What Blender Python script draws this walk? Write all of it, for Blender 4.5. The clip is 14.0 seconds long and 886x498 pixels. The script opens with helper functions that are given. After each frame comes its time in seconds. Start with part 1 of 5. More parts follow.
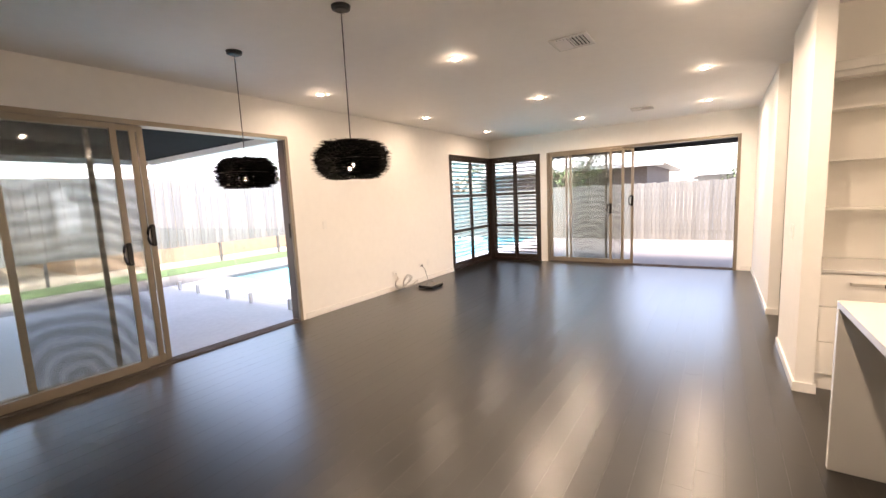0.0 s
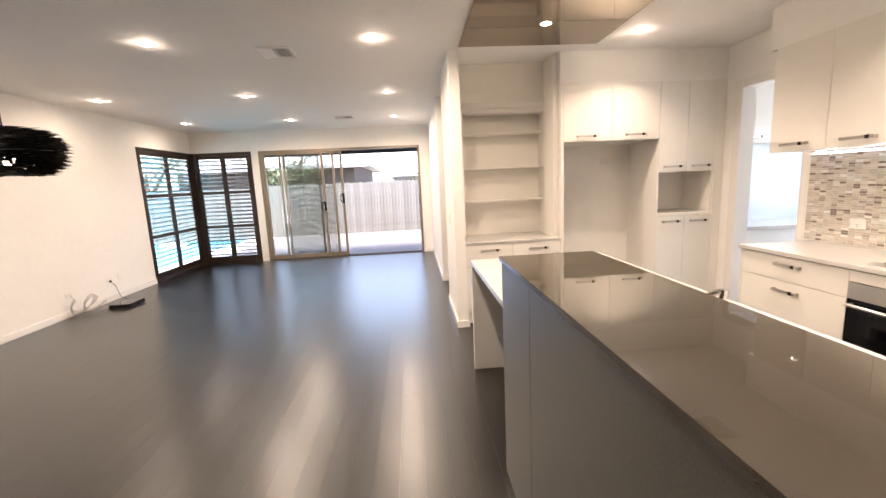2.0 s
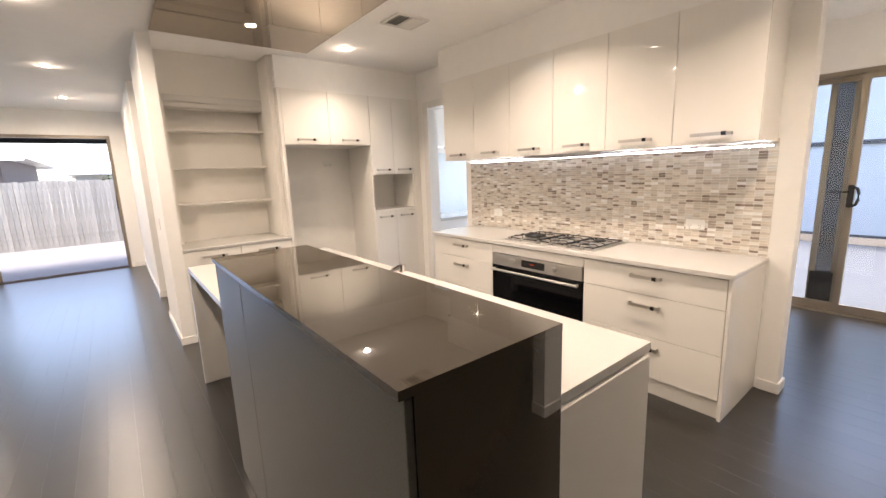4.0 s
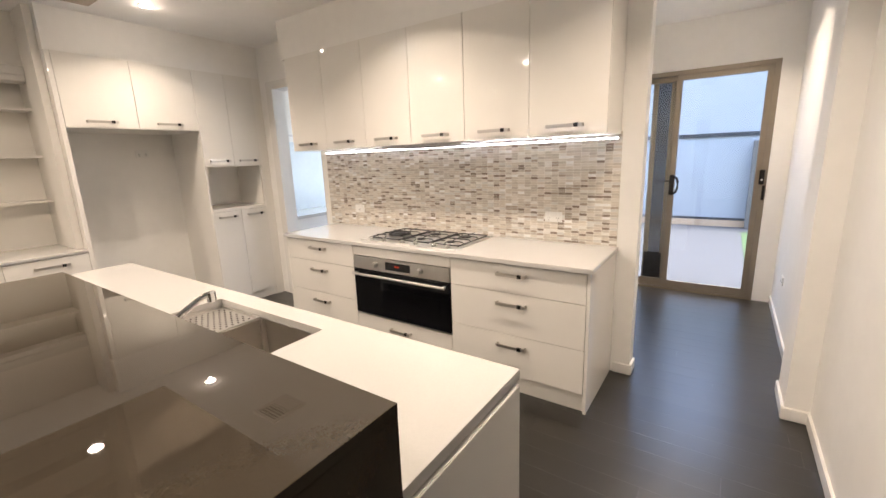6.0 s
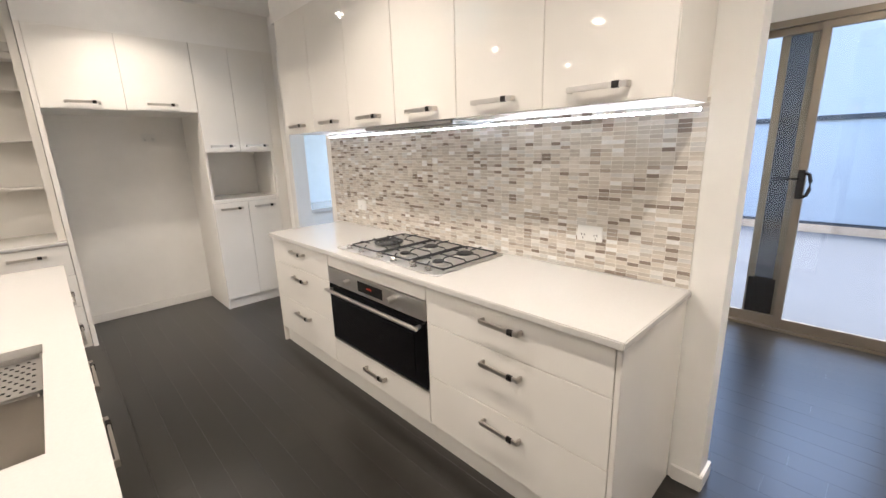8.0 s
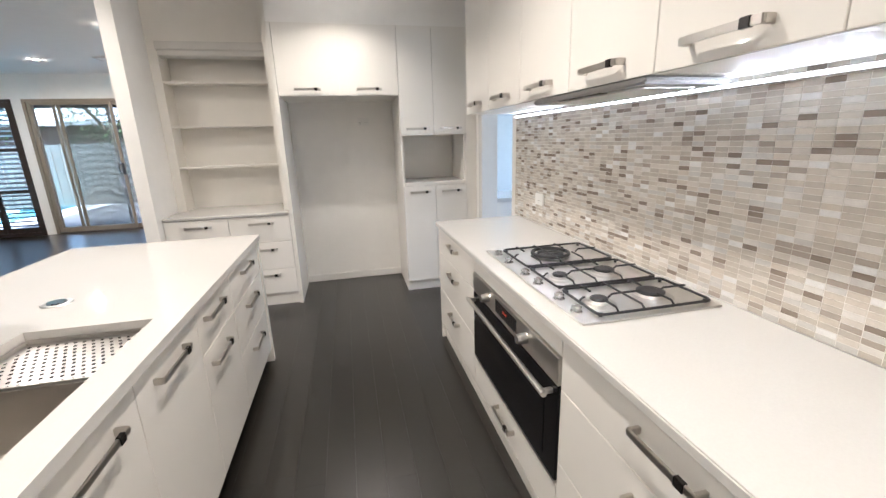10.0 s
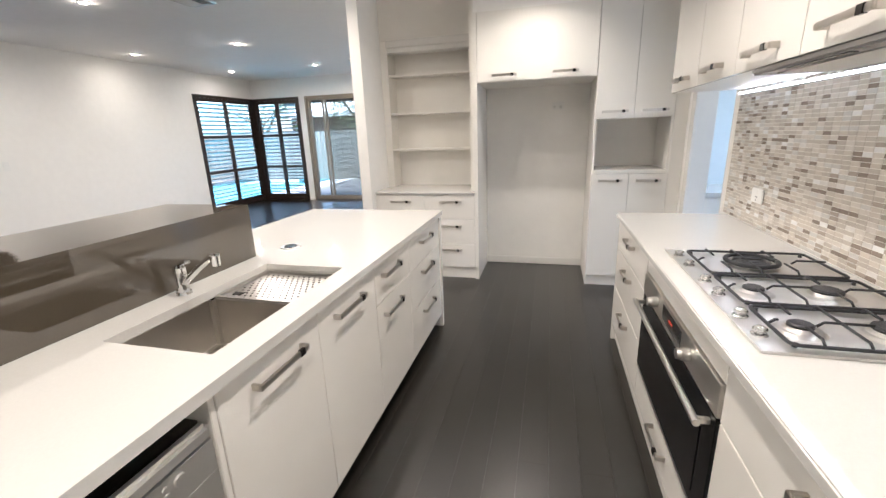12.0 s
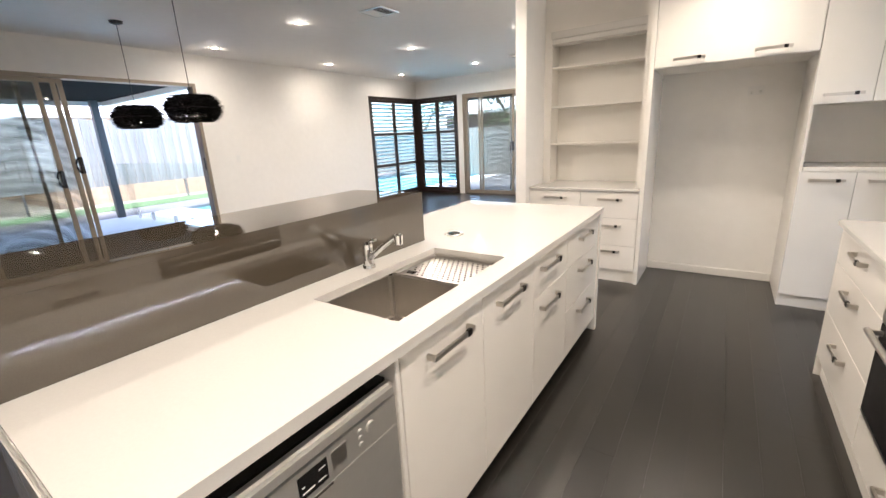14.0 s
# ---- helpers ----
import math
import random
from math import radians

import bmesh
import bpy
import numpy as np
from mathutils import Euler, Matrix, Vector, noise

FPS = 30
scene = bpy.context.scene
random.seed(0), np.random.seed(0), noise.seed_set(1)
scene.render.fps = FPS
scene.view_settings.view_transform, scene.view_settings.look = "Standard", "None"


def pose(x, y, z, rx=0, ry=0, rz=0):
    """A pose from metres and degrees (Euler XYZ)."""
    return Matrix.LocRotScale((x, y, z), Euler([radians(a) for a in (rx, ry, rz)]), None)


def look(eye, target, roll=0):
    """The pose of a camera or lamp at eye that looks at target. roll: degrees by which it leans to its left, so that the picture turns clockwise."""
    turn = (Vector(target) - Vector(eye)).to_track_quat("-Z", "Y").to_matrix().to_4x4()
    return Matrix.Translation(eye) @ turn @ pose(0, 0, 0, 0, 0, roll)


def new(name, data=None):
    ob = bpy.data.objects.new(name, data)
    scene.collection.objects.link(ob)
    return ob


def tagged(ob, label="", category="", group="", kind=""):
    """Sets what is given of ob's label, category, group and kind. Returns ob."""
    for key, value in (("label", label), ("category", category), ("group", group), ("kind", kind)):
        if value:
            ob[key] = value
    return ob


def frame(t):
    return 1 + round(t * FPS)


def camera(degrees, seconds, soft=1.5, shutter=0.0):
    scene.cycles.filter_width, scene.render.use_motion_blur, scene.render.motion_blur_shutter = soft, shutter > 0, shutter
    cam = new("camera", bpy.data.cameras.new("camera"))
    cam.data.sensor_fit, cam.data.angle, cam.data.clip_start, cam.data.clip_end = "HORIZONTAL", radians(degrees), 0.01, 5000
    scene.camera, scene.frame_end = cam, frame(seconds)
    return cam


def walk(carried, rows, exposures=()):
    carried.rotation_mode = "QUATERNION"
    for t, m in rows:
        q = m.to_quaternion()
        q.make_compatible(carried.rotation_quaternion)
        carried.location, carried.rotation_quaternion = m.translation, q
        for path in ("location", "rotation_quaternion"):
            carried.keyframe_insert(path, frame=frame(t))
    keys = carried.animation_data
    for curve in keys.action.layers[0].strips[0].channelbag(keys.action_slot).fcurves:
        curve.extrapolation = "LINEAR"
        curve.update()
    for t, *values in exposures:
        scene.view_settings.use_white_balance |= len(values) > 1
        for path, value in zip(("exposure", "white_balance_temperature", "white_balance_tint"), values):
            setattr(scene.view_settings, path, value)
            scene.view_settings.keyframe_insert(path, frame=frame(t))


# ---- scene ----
cam = camera(94.0, 14.0)
EXPOSURES = [(0.0, 3.5, 7450, 21), (2.0, 3.5, 6850, 19), (4.0, 3.28, 6600, 17), (7.0, 3.15, 6250, 14), (9.5, 3.22, 5600, 11), (11.5, 3.26, 5600, 11), (14.0, 3.42, 6050, 13)]
PATH = [
    (0, (1.329, 0.861, 1.516), (0.222, 2.507, 1.267), -2.7),
    (0.5, (1.303, 0.751, 1.524), (0.423, 2.528, 1.265), -2.7),
    (1, (1.304, 0.647, 1.515), (0.737, 2.545, 1.239), -2.7),
    (1.5, (1.335, 0.546, 1.526), (1.12, 2.512, 1.228), -2.8),
    (2, (1.413, 0.456, 1.525), (1.544, 2.426, 1.206), -2.7),
    (2.5, (1.45, 0.374, 1.521), (1.911, 2.291, 1.19), -2.5),
    (3, (1.455, 0.29, 1.529), (2.211, 2.109, 1.18), -2.5),
    (3.5, (1.46, 0.231, 1.528), (2.469, 1.92, 1.169), -2.4),
    (4, (1.478, 0.182, 1.524), (2.697, 1.725, 1.157), -2.1),
    (6.5, (2.055, 0.398, 1.531), (3.675, 1.486, 1.093), -2.1),
    (7, (2.325, 0.422, 1.5), (3.917, 1.551, 1.065), -2.2),
    (7.2, (2.454, 0.42, 1.509), (4.011, 1.594, 1.063), -2.1),
    (9.5, (3.408, 0.687, 1.479), (4.08, 2.504, 0.982), -1.7),
    (10, (3.498, 0.794, 1.475), (3.919, 2.68, 0.962), -1.8),
    (10.5, (3.588, 0.837, 1.467), (3.767, 2.759, 0.944), -1.8),
    (11, (3.654, 0.828, 1.46), (3.6, 2.756, 0.932), -1.8),
    (11.5, (3.653, 0.797, 1.456), (3.38, 2.704, 0.918), -1.9),
    (12, (3.649, 0.781, 1.449), (3.162, 2.644, 0.908), -2.0),
    (12.5, (3.629, 0.769, 1.438), (2.947, 2.571, 0.901), -2.2),
    (13, (3.598, 0.754, 1.438), (2.748, 2.483, 0.9), -2.4),
    (13.5, (3.577, 0.744, 1.432), (2.589, 2.399, 0.899), -2.6),
    (14, (3.555, 0.73, 1.43), (2.465, 2.321, 0.901), -2.8),
]
walk(cam, [(t, look(eye, target, roll)) for t, eye, target, roll in PATH], EXPOSURES)

# ---- world, daylight, lamps ----
CEIL = 2.76
W_IN, N_IN, E_IN, S_IN = -3.165, 9.646, 4.733, -0.15
world = bpy.data.worlds.new("overcast_sky")
scene.world = world
world.use_nodes = True
wn, wl = world.node_tree.nodes, world.node_tree.links
sky = wn.new("ShaderNodeTexSky")
sky.sky_type, sky.sun_disc = "NISHITA", False
sky.sun_elevation, sky.sun_rotation = radians(77), radians(135)
sky.air_density, sky.dust_density = 1.0, 3.0
wl.new(sky.outputs[0], wn["Background"].inputs[0])
wn["Background"].inputs[1].default_value = 0.15
sun = new("sun", bpy.data.lights.new("sun", "SUN"))
sun.data.energy, sun.data.angle, sun.data.color = 1.35, radians(25), (1.0, 0.96, 0.9)
sun.matrix_world = look((0, 0, 10), (-0.16, 0.16, 9.02))

DOWNLIGHTS = [(x, y) for x in (-2.55, -0.70, 1.15) for y in (4.24, 6.32, 8.36)]
# The last three are unseen, added to light the cooktop side and passage.
DOWNLIGHTS += [(1.25, 2.75), (3.5, 4.2), (3.6, 2.2), (3.6, 0.5), (6.0, 0.5)]
# The one at y 0.95 is unseen, added to carry the row on.
PANEL_LIGHTS = [(2.55, 3.92), (2.55, 2.4), (2.55, 0.95)]
WARM = (1.0, 0.845, 0.665)


def lamp(name, x, y, z, size, watts, colour, spread=150):
    data = bpy.data.lights.new(name, "AREA")
    data.shape, data.size, data.energy, data.color, data.spread = "DISK", size, watts, colour, radians(spread)
    ob = new(name, data)
    ob.location = (x, y, z)
    return ob


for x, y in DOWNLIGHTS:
    lamp("downlight_lamp", x, y, CEIL - 0.014, 0.08, 0.8 if x < -2 else 3.3 if x < 2 else 1.2 if y > 4 else 2.1, WARM, 120 if x > 3 and y > 4 else 130 if x > 3 else 168)
    # Added point lamp: makes a halo and lifts the ceiling round the fitting.
    halo = bpy.data.lights.new("downlight_halo_fill", "POINT")
    halo.energy, halo.color, halo.shadow_soft_size = 0.17, WARM, 0.012
    new("downlight_halo_fill", halo).location = (x, y, CEIL - 0.03)
for x, y in PANEL_LIGHTS:
    lamp("downlight_lamp", x, y, CEIL - 0.036, 0.08, 0.85, WARM)
for x in (-0.73, -1.97):
    bulb = bpy.data.lights.new("pendant_lamp_light", "POINT")
    bulb.energy, bulb.color, bulb.shadow_soft_size = 0.9, WARM, 0.028
    new("pendant_lamp_light", bulb).location = (x, 2.88, 1.74)

# ---- materials ----


def material(name, colour, rough=0.5, metal=0.0, noise_scale=0.0, vary=0.0, bump=0.0, bump_scale=0.0, ior=1.5, coat=0.0,
             emit=None, strength=0.0, alpha=1.0, transmission=0.0, stretch=None, per_object=0.0, per_island=0.0, rough_vary=0.0):
    mat = bpy.data.materials.new(name)
    mat.use_nodes = True
    n, l = mat.node_tree.nodes, mat.node_tree.links
    p = n["Principled BSDF"]
    p.inputs["Roughness"].default_value, p.inputs["Metallic"].default_value = rough, metal
    p.inputs["IOR"].default_value, p.inputs["Coat Weight"].default_value = ior, coat
    p.inputs["Coat Roughness"].default_value = 0.04
    p.inputs["Alpha"].default_value, p.inputs["Transmission Weight"].default_value = alpha, transmission
    p.inputs["Base Color"].default_value = (*colour, 1)
    if emit:
        p.inputs["Emission Color"].default_value, p.inputs["Emission Strength"].default_value = (*emit, 1), strength
    co = n.new("ShaderNodeTexCoord")
    mp = n.new("ShaderNodeMapping")
    mp.inputs["Scale"].default_value = stretch or (1, 1, 1)
    l.new(co.outputs["Object"], mp.inputs[0])
    factor = None
    if vary:
        a, b = n.new("ShaderNodeTexNoise"), n.new("ShaderNodeTexNoise")
        a.inputs["Scale"].default_value, b.inputs["Scale"].default_value = noise_scale, noise_scale * 9
        a.inputs["Detail"].default_value = b.inputs["Detail"].default_value = 5
        l.new(mp.outputs[0], a.inputs[0]), l.new(mp.outputs[0], b.inputs[0])
        mix = n.new("ShaderNodeMath")
        mix.operation = "ADD"
        l.new(a.outputs[0], mix.inputs[0]), l.new(b.outputs[0], mix.inputs[1])
        rng = n.new("ShaderNodeMapRange")
        rng.inputs[1].default_value, rng.inputs[2].default_value = 0.65, 1.35
        rng.inputs[3].default_value, rng.inputs[4].default_value = 1 - vary, 1 + vary
        l.new(mix.outputs[0], rng.inputs[0])
        factor = rng.outputs[0]
        if rough_vary:
            rr = n.new("ShaderNodeMapRange")
            rr.inputs[1].default_value, rr.inputs[2].default_value = 0.65, 1.35
            rr.inputs[3].default_value, rr.inputs[4].default_value = rough - rough_vary, rough + rough_vary
            l.new(mix.outputs[0], rr.inputs[0]), l.new(rr.outputs[0], p.inputs["Roughness"])
    for amount, node, socket in ((per_object, "ShaderNodeObjectInfo", "Random"), (per_island, "ShaderNodeNewGeometry", "Random Per Island")):
        if amount:
            info = n.new(node)
            r2 = n.new("ShaderNodeMapRange")
            r2.inputs[3].default_value, r2.inputs[4].default_value = 1 - amount, 1 + amount
            l.new(info.outputs[socket], r2.inputs[0])
            if factor:
                m2 = n.new("ShaderNodeMath")
                m2.operation = "MULTIPLY"
                l.new(factor, m2.inputs[0]), l.new(r2.outputs[0], m2.inputs[1])
                factor = m2.outputs[0]
            else:
                factor = r2.outputs[0]
    if factor:
        sc = n.new("ShaderNodeVectorMath")
        sc.operation = "SCALE"
        sc.inputs[0].default_value = colour
        l.new(factor, sc.inputs["Scale"]), l.new(sc.outputs[0], p.inputs["Base Color"])
    if bump:
        tex, bm_ = n.new("ShaderNodeTexNoise"), n.new("ShaderNodeBump")
        tex.inputs["Scale"].default_value, tex.inputs["Detail"].default_value = bump_scale, 4
        bm_.inputs["Strength"].default_value, bm_.inputs["Distance"].default_value = bump, 0.002
        l.new(mp.outputs[0], tex.inputs[0]), l.new(tex.outputs[0], bm_.inputs["Height"])
        l.new(bm_.outputs[0], p.inputs["Normal"])
    return mat


M_WALL = material("wall_paint", (0.86, 0.84, 0.80), 0.55, noise_scale=1.2, vary=0.025, bump=0.12, bump_scale=220)
M_CEIL = material("ceiling_paint", (0.90, 0.885, 0.86), 0.7, noise_scale=1.0, vary=0.02, bump=0.1, bump_scale=180)
M_TRIM = material("trim_enamel", (0.82, 0.80, 0.76), 0.25, noise_scale=2, vary=0.02)
FLOOR_LOOK = dict(noise_scale=1.6, vary=0.2, ior=1.5, rough_vary=0.006, coat=0.45, stretch=(4, 0.8, 1))
M_BOARD = material("dark_stained_timber", (0.010, 0.0082, 0.006), 0.31, per_object=0.3, **FLOOR_LOOK)
M_BOARD_FAR = material("dark_stained_timber_far", (0.010, 0.0082, 0.006), 0.31, per_island=0.3, **FLOOR_LOOK)
for m in (M_BOARD, M_BOARD_FAR):
    m.node_tree.nodes["Principled BSDF"].inputs["Coat Roughness"].default_value = 0.29
M_SUBFLOOR = material("subfloor_black", (0.01, 0.009, 0.008), 0.8, noise_scale=4, vary=0.2)
M_GLOSS = material("white_gloss_laminate", (0.82, 0.79, 0.735), 0.022, ior=1.45, noise_scale=0.8, vary=0.012)
M_CARCASS = material("white_melamine", (0.82, 0.79, 0.735), 0.35, noise_scale=1.0, vary=0.015)
M_QUARTZ = material("white_quartz", (0.61, 0.595, 0.565), 0.05, noise_scale=140, vary=0.03)
M_BROWN = material("brown_polished_stone", (0.070, 0.057, 0.041), 0.018, noise_scale=300, vary=0.07, ior=2.0)
M_BROWN_SATIN = material("brown_satin_stone", (0.098, 0.090, 0.072), 0.30, noise_scale=150, vary=0.35, ior=1.85, rough_vary=0.03)
M_MIRROR = material("bronze_mirror", (0.42, 0.36, 0.29), 0.03, metal=1.0, noise_scale=2, vary=0.03)
M_STEEL = material("brushed_steel", (0.62, 0.60, 0.57), 0.30, metal=1.0, noise_scale=2, vary=0.03)
M_SINK = material("satin_sink_steel", (0.60, 0.57, 0.53), 0.30, metal=1.0, noise_scale=2, vary=0.03)
M_SILVER = material("silver_steel_finish", (0.66, 0.65, 0.62), 0.34, metal=0.75, noise_scale=4, vary=0.03)
M_CHROME = material("chrome", (0.78, 0.78, 0.78), 0.07, metal=1.0, noise_scale=10, vary=0.02)
M_HOOD = material("grey_hood_steel", (0.30, 0.29, 0.28), 0.38, metal=0.85, noise_scale=3, vary=0.05)
M_KNOB = material("polished_knob", (0.74, 0.73, 0.71), 0.16, metal=1.0, noise_scale=20, vary=0.03)
M_HANDLE = material("satin_nickel", (0.56, 0.53, 0.49), 0.28, metal=1.0, noise_scale=20, vary=0.04)
M_BLACK = material("black_inset", (0.012, 0.010, 0.010), 0.15, noise_scale=20, vary=0.1)
M_IRON = material("cast_iron", (0.015, 0.015, 0.016), 0.45, noise_scale=40, vary=0.3, bump=0.3, bump_scale=300)
M_BLACKGLASS = material("black_oven_glass", (0.004, 0.004, 0.005), 0.05, noise_scale=3, vary=0.1, ior=1.35)
M_ALU = material("bronze_aluminium", (0.29, 0.245, 0.19), 0.38, metal=0.5, noise_scale=15, vary=0.06)
M_ALU_DARK = material("dark_track_and_jamb_shade", (0.12, 0.10, 0.09), 0.4, metal=0.5, noise_scale=15, vary=0.08)
M_SHUTTER = material("dark_brown_shutter", (0.028, 0.018, 0.013), 0.35, noise_scale=6, vary=0.2, stretch=(1, 1, 6))
M_LOUVRE = material("dark_brown_louvre", (0.030, 0.020, 0.015), 0.30, noise_scale=6, vary=0.2)
M_PLASTIC = material("white_plastic", (0.82, 0.81, 0.78), 0.3, noise_scale=8, vary=0.015)
M_LEAD = material("grey_cable_sheath", (0.42, 0.40, 0.37), 0.5, noise_scale=20, vary=0.1)
M_TWIG = material("black_twig", (0.004, 0.0036, 0.0033), 0.75, noise_scale=60, vary=0.3, ior=1.2)
M_CORD = material("black_cord", (0.012, 0.012, 0.012), 0.5, noise_scale=60, vary=0.2)
M_LENS = material("downlight_lens", (0.9, 0.9, 0.9), 0.4, emit=(1.0, 0.86, 0.68), strength=4)
M_BULB = material("warm_bulb", (0.9, 0.9, 0.9), 0.4, emit=(1.0, 0.82, 0.6), strength=12)
M_LED = material("cool_led_strip", (0.9, 0.9, 0.9), 0.4, emit=(0.92, 0.95, 1.0), strength=0.3)
M_DIODE = material("led_diode", (0.9, 0.9, 0.9), 0.4, emit=(0.92, 0.95, 1.0), strength=17)
M_DISPLAY = material("oven_display", (0.01, 0.01, 0.01), 0.1, noise_scale=3, vary=0.1)
M_RED = material("red_digits", (0.3, 0.02, 0.01), 0.4, emit=(1.0, 0.1, 0.04), strength=0.05)
M_GROUT = material("mosaic_grout", (0.84, 0.81, 0.75), 0.8, noise_scale=60, vary=0.08)
M_PALE_PAVE = material("pale_patio_paving", (0.37, 0.365, 0.37), 0.75, noise_scale=1.5, vary=0.08, bump=0.2, bump_scale=90)
M_MORTAR = material("grey_mortar", (0.15, 0.14, 0.13), 0.9, noise_scale=20, vary=0.15)
M_PAVER = material("grey_side_paving", (0.048, 0.051, 0.058), 0.8, noise_scale=2, vary=0.12, bump=0.2, bump_scale=90)
M_CONCRETE = material("pale_concrete", (0.10, 0.096, 0.096), 0.8, noise_scale=1.5, vary=0.12, bump=0.2, bump_scale=90)
M_TURF = material("artificial_turf", (0.045, 0.085, 0.030), 0.9, noise_scale=40, vary=0.3, bump=0.8, bump_scale=300)
M_EARTH = material("outer_ground", (0.22, 0.20, 0.16), 0.9, noise_scale=1, vary=0.2)
M_PALING = material("weathered_paling", (0.25, 0.24, 0.222), 0.85, noise_scale=5, vary=0.3, stretch=(6, 6, 0.5), per_object=0.22)
M_PALING_WARM = material("stained_paling", (0.215, 0.20, 0.168), 0.85, noise_scale=3, vary=0.34, stretch=(6, 6, 0.5), per_object=0.14)
M_SLEEPER = material("tan_retaining_block", (0.46, 0.33, 0.22), 0.85, noise_scale=4, vary=0.2, per_object=0.12)
M_WATER = material("pool_water", (0.10, 0.42, 0.55), 0.06, noise_scale=1.2, vary=0.15, bump=0.25, bump_scale=4)
M_POST = material("charcoal_paint", (0.035, 0.038, 0.042), 0.45, noise_scale=6, vary=0.12)
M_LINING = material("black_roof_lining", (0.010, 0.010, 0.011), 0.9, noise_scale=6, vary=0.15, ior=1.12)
M_GREY = material("dark_vent_duct", (0.05, 0.047, 0.042), 0.7, noise_scale=6, vary=0.05)
M_FASCIA = material("pale_fascia", (0.6, 0.6, 0.58), 0.5, noise_scale=3, vary=0.05)
M_ROOF = material("pale_metal_roof", (0.55, 0.55, 0.55), 0.5, noise_scale=2, vary=0.08)
M_TERRACOTTA = material("terracotta_roof", (0.36, 0.17, 0.11), 0.8, noise_scale=4, vary=0.2)
M_TRAY = material("polished_steel_tray", (0.76, 0.74, 0.71), 0.42, metal=1.0, noise_scale=3, vary=0.03)
M_BRICK = material("dark_brick", (0.085, 0.068, 0.06), 0.85, noise_scale=12, vary=0.25)
M_RENDER = material("white_render", (0.36, 0.385, 0.405), 0.8, noise_scale=2, vary=0.03, bump=0.15, bump_scale=80)
M_LEAF = material("leaf_green", (0.06, 0.11, 0.03), 0.6, noise_scale=8, vary=0.3, per_island=0.35)
M_BARK = material("bark", (0.12, 0.09, 0.06), 0.9, noise_scale=10, vary=0.3)
M_BLUEWALL = material("pale_blue_splash", (0.66, 0.73, 0.765), 0.25, noise_scale=2, vary=0.03)
M_DARKROOM = material("grey_roller_case", (0.66, 0.64, 0.60), 0.35, noise_scale=8, vary=0.03)


def glass_material(name, tint, gloss=0.08):
    mat = bpy.data.materials.new(name)
    mat.use_nodes = True
    n, l = mat.node_tree.nodes, mat.node_tree.links
    n.remove(n["Principled BSDF"])
    clear, shine, mix, fres = (n.new("ShaderNodeBsdfTransparent"), n.new("ShaderNodeBsdfGlossy"), n.new("ShaderNodeMixShader"), n.new("ShaderNodeLayerWeight"))
    clear.inputs[0].default_value = (*tint, 1)
    shine.inputs["Roughness"].default_value = 0.02
    fres.inputs["Blend"].default_value = 0.5
    power, ramp = n.new("ShaderNodeMath"), n.new("ShaderNodeMapRange")
    power.operation, power.inputs[1].default_value = "POWER", 5.0
    ramp.inputs[3].default_value, ramp.inputs[4].default_value = gloss / 2, 1.0
    l.new(fres.outputs["Facing"], power.inputs[0]), l.new(power.outputs[0], ramp.inputs[0])
    l.new(ramp.outputs[0], mix.inputs[0]), l.new(clear.outputs[0], mix.inputs[1]), l.new(shine.outputs[0], mix.inputs[2])
    l.new(mix.outputs[0], n["Material Output"].inputs[0])
    return mat


def screen_material(name, colour, cover, moire=0.0, centre=(0, 0, 0)):
    mat = bpy.data.materials.new(name)
    mat.use_nodes = True
    n, l = mat.node_tree.nodes, mat.node_tree.links
    p = n["Principled BSDF"]
    p.inputs["Base Color"].default_value, p.inputs["Roughness"].default_value = (*colour, 1), 0.5
    clear, mix = n.new("ShaderNodeBsdfTransparent"), n.new("ShaderNodeMixShader")
    mix.inputs[0].default_value = cover
    # Wavy moire bands are painted into the coverage; the mesh itself is even.
    if moire:
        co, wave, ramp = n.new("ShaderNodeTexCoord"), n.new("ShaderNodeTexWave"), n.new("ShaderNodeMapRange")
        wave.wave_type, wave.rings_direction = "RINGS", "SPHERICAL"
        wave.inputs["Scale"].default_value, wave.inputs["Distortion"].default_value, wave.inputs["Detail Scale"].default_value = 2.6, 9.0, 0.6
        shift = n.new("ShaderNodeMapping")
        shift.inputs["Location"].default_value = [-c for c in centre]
        ramp.inputs[3].default_value, ramp.inputs[4].default_value = cover - moire, cover + moire
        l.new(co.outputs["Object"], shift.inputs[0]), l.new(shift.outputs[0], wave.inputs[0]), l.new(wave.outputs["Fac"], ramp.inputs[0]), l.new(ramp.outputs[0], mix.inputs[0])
    l.new(clear.outputs[0], mix.inputs[1]), l.new(p.outputs[0], mix.inputs[2]), l.new(mix.outputs[0], n["Material Output"].inputs[0])
    return mat


M_GLASS = glass_material("clear_glass", (0.965, 0.985, 0.98))
M_POOLGLASS = glass_material("pool_fence_glass", (0.95, 0.98, 0.97))
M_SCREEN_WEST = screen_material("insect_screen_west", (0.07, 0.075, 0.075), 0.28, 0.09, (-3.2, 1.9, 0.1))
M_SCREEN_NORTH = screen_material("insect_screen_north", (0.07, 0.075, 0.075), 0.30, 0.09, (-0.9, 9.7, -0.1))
M_SCREEN_DARK = screen_material("security_mesh", (0.03, 0.03, 0.03), 0.72)

# ---- mesh helpers ----


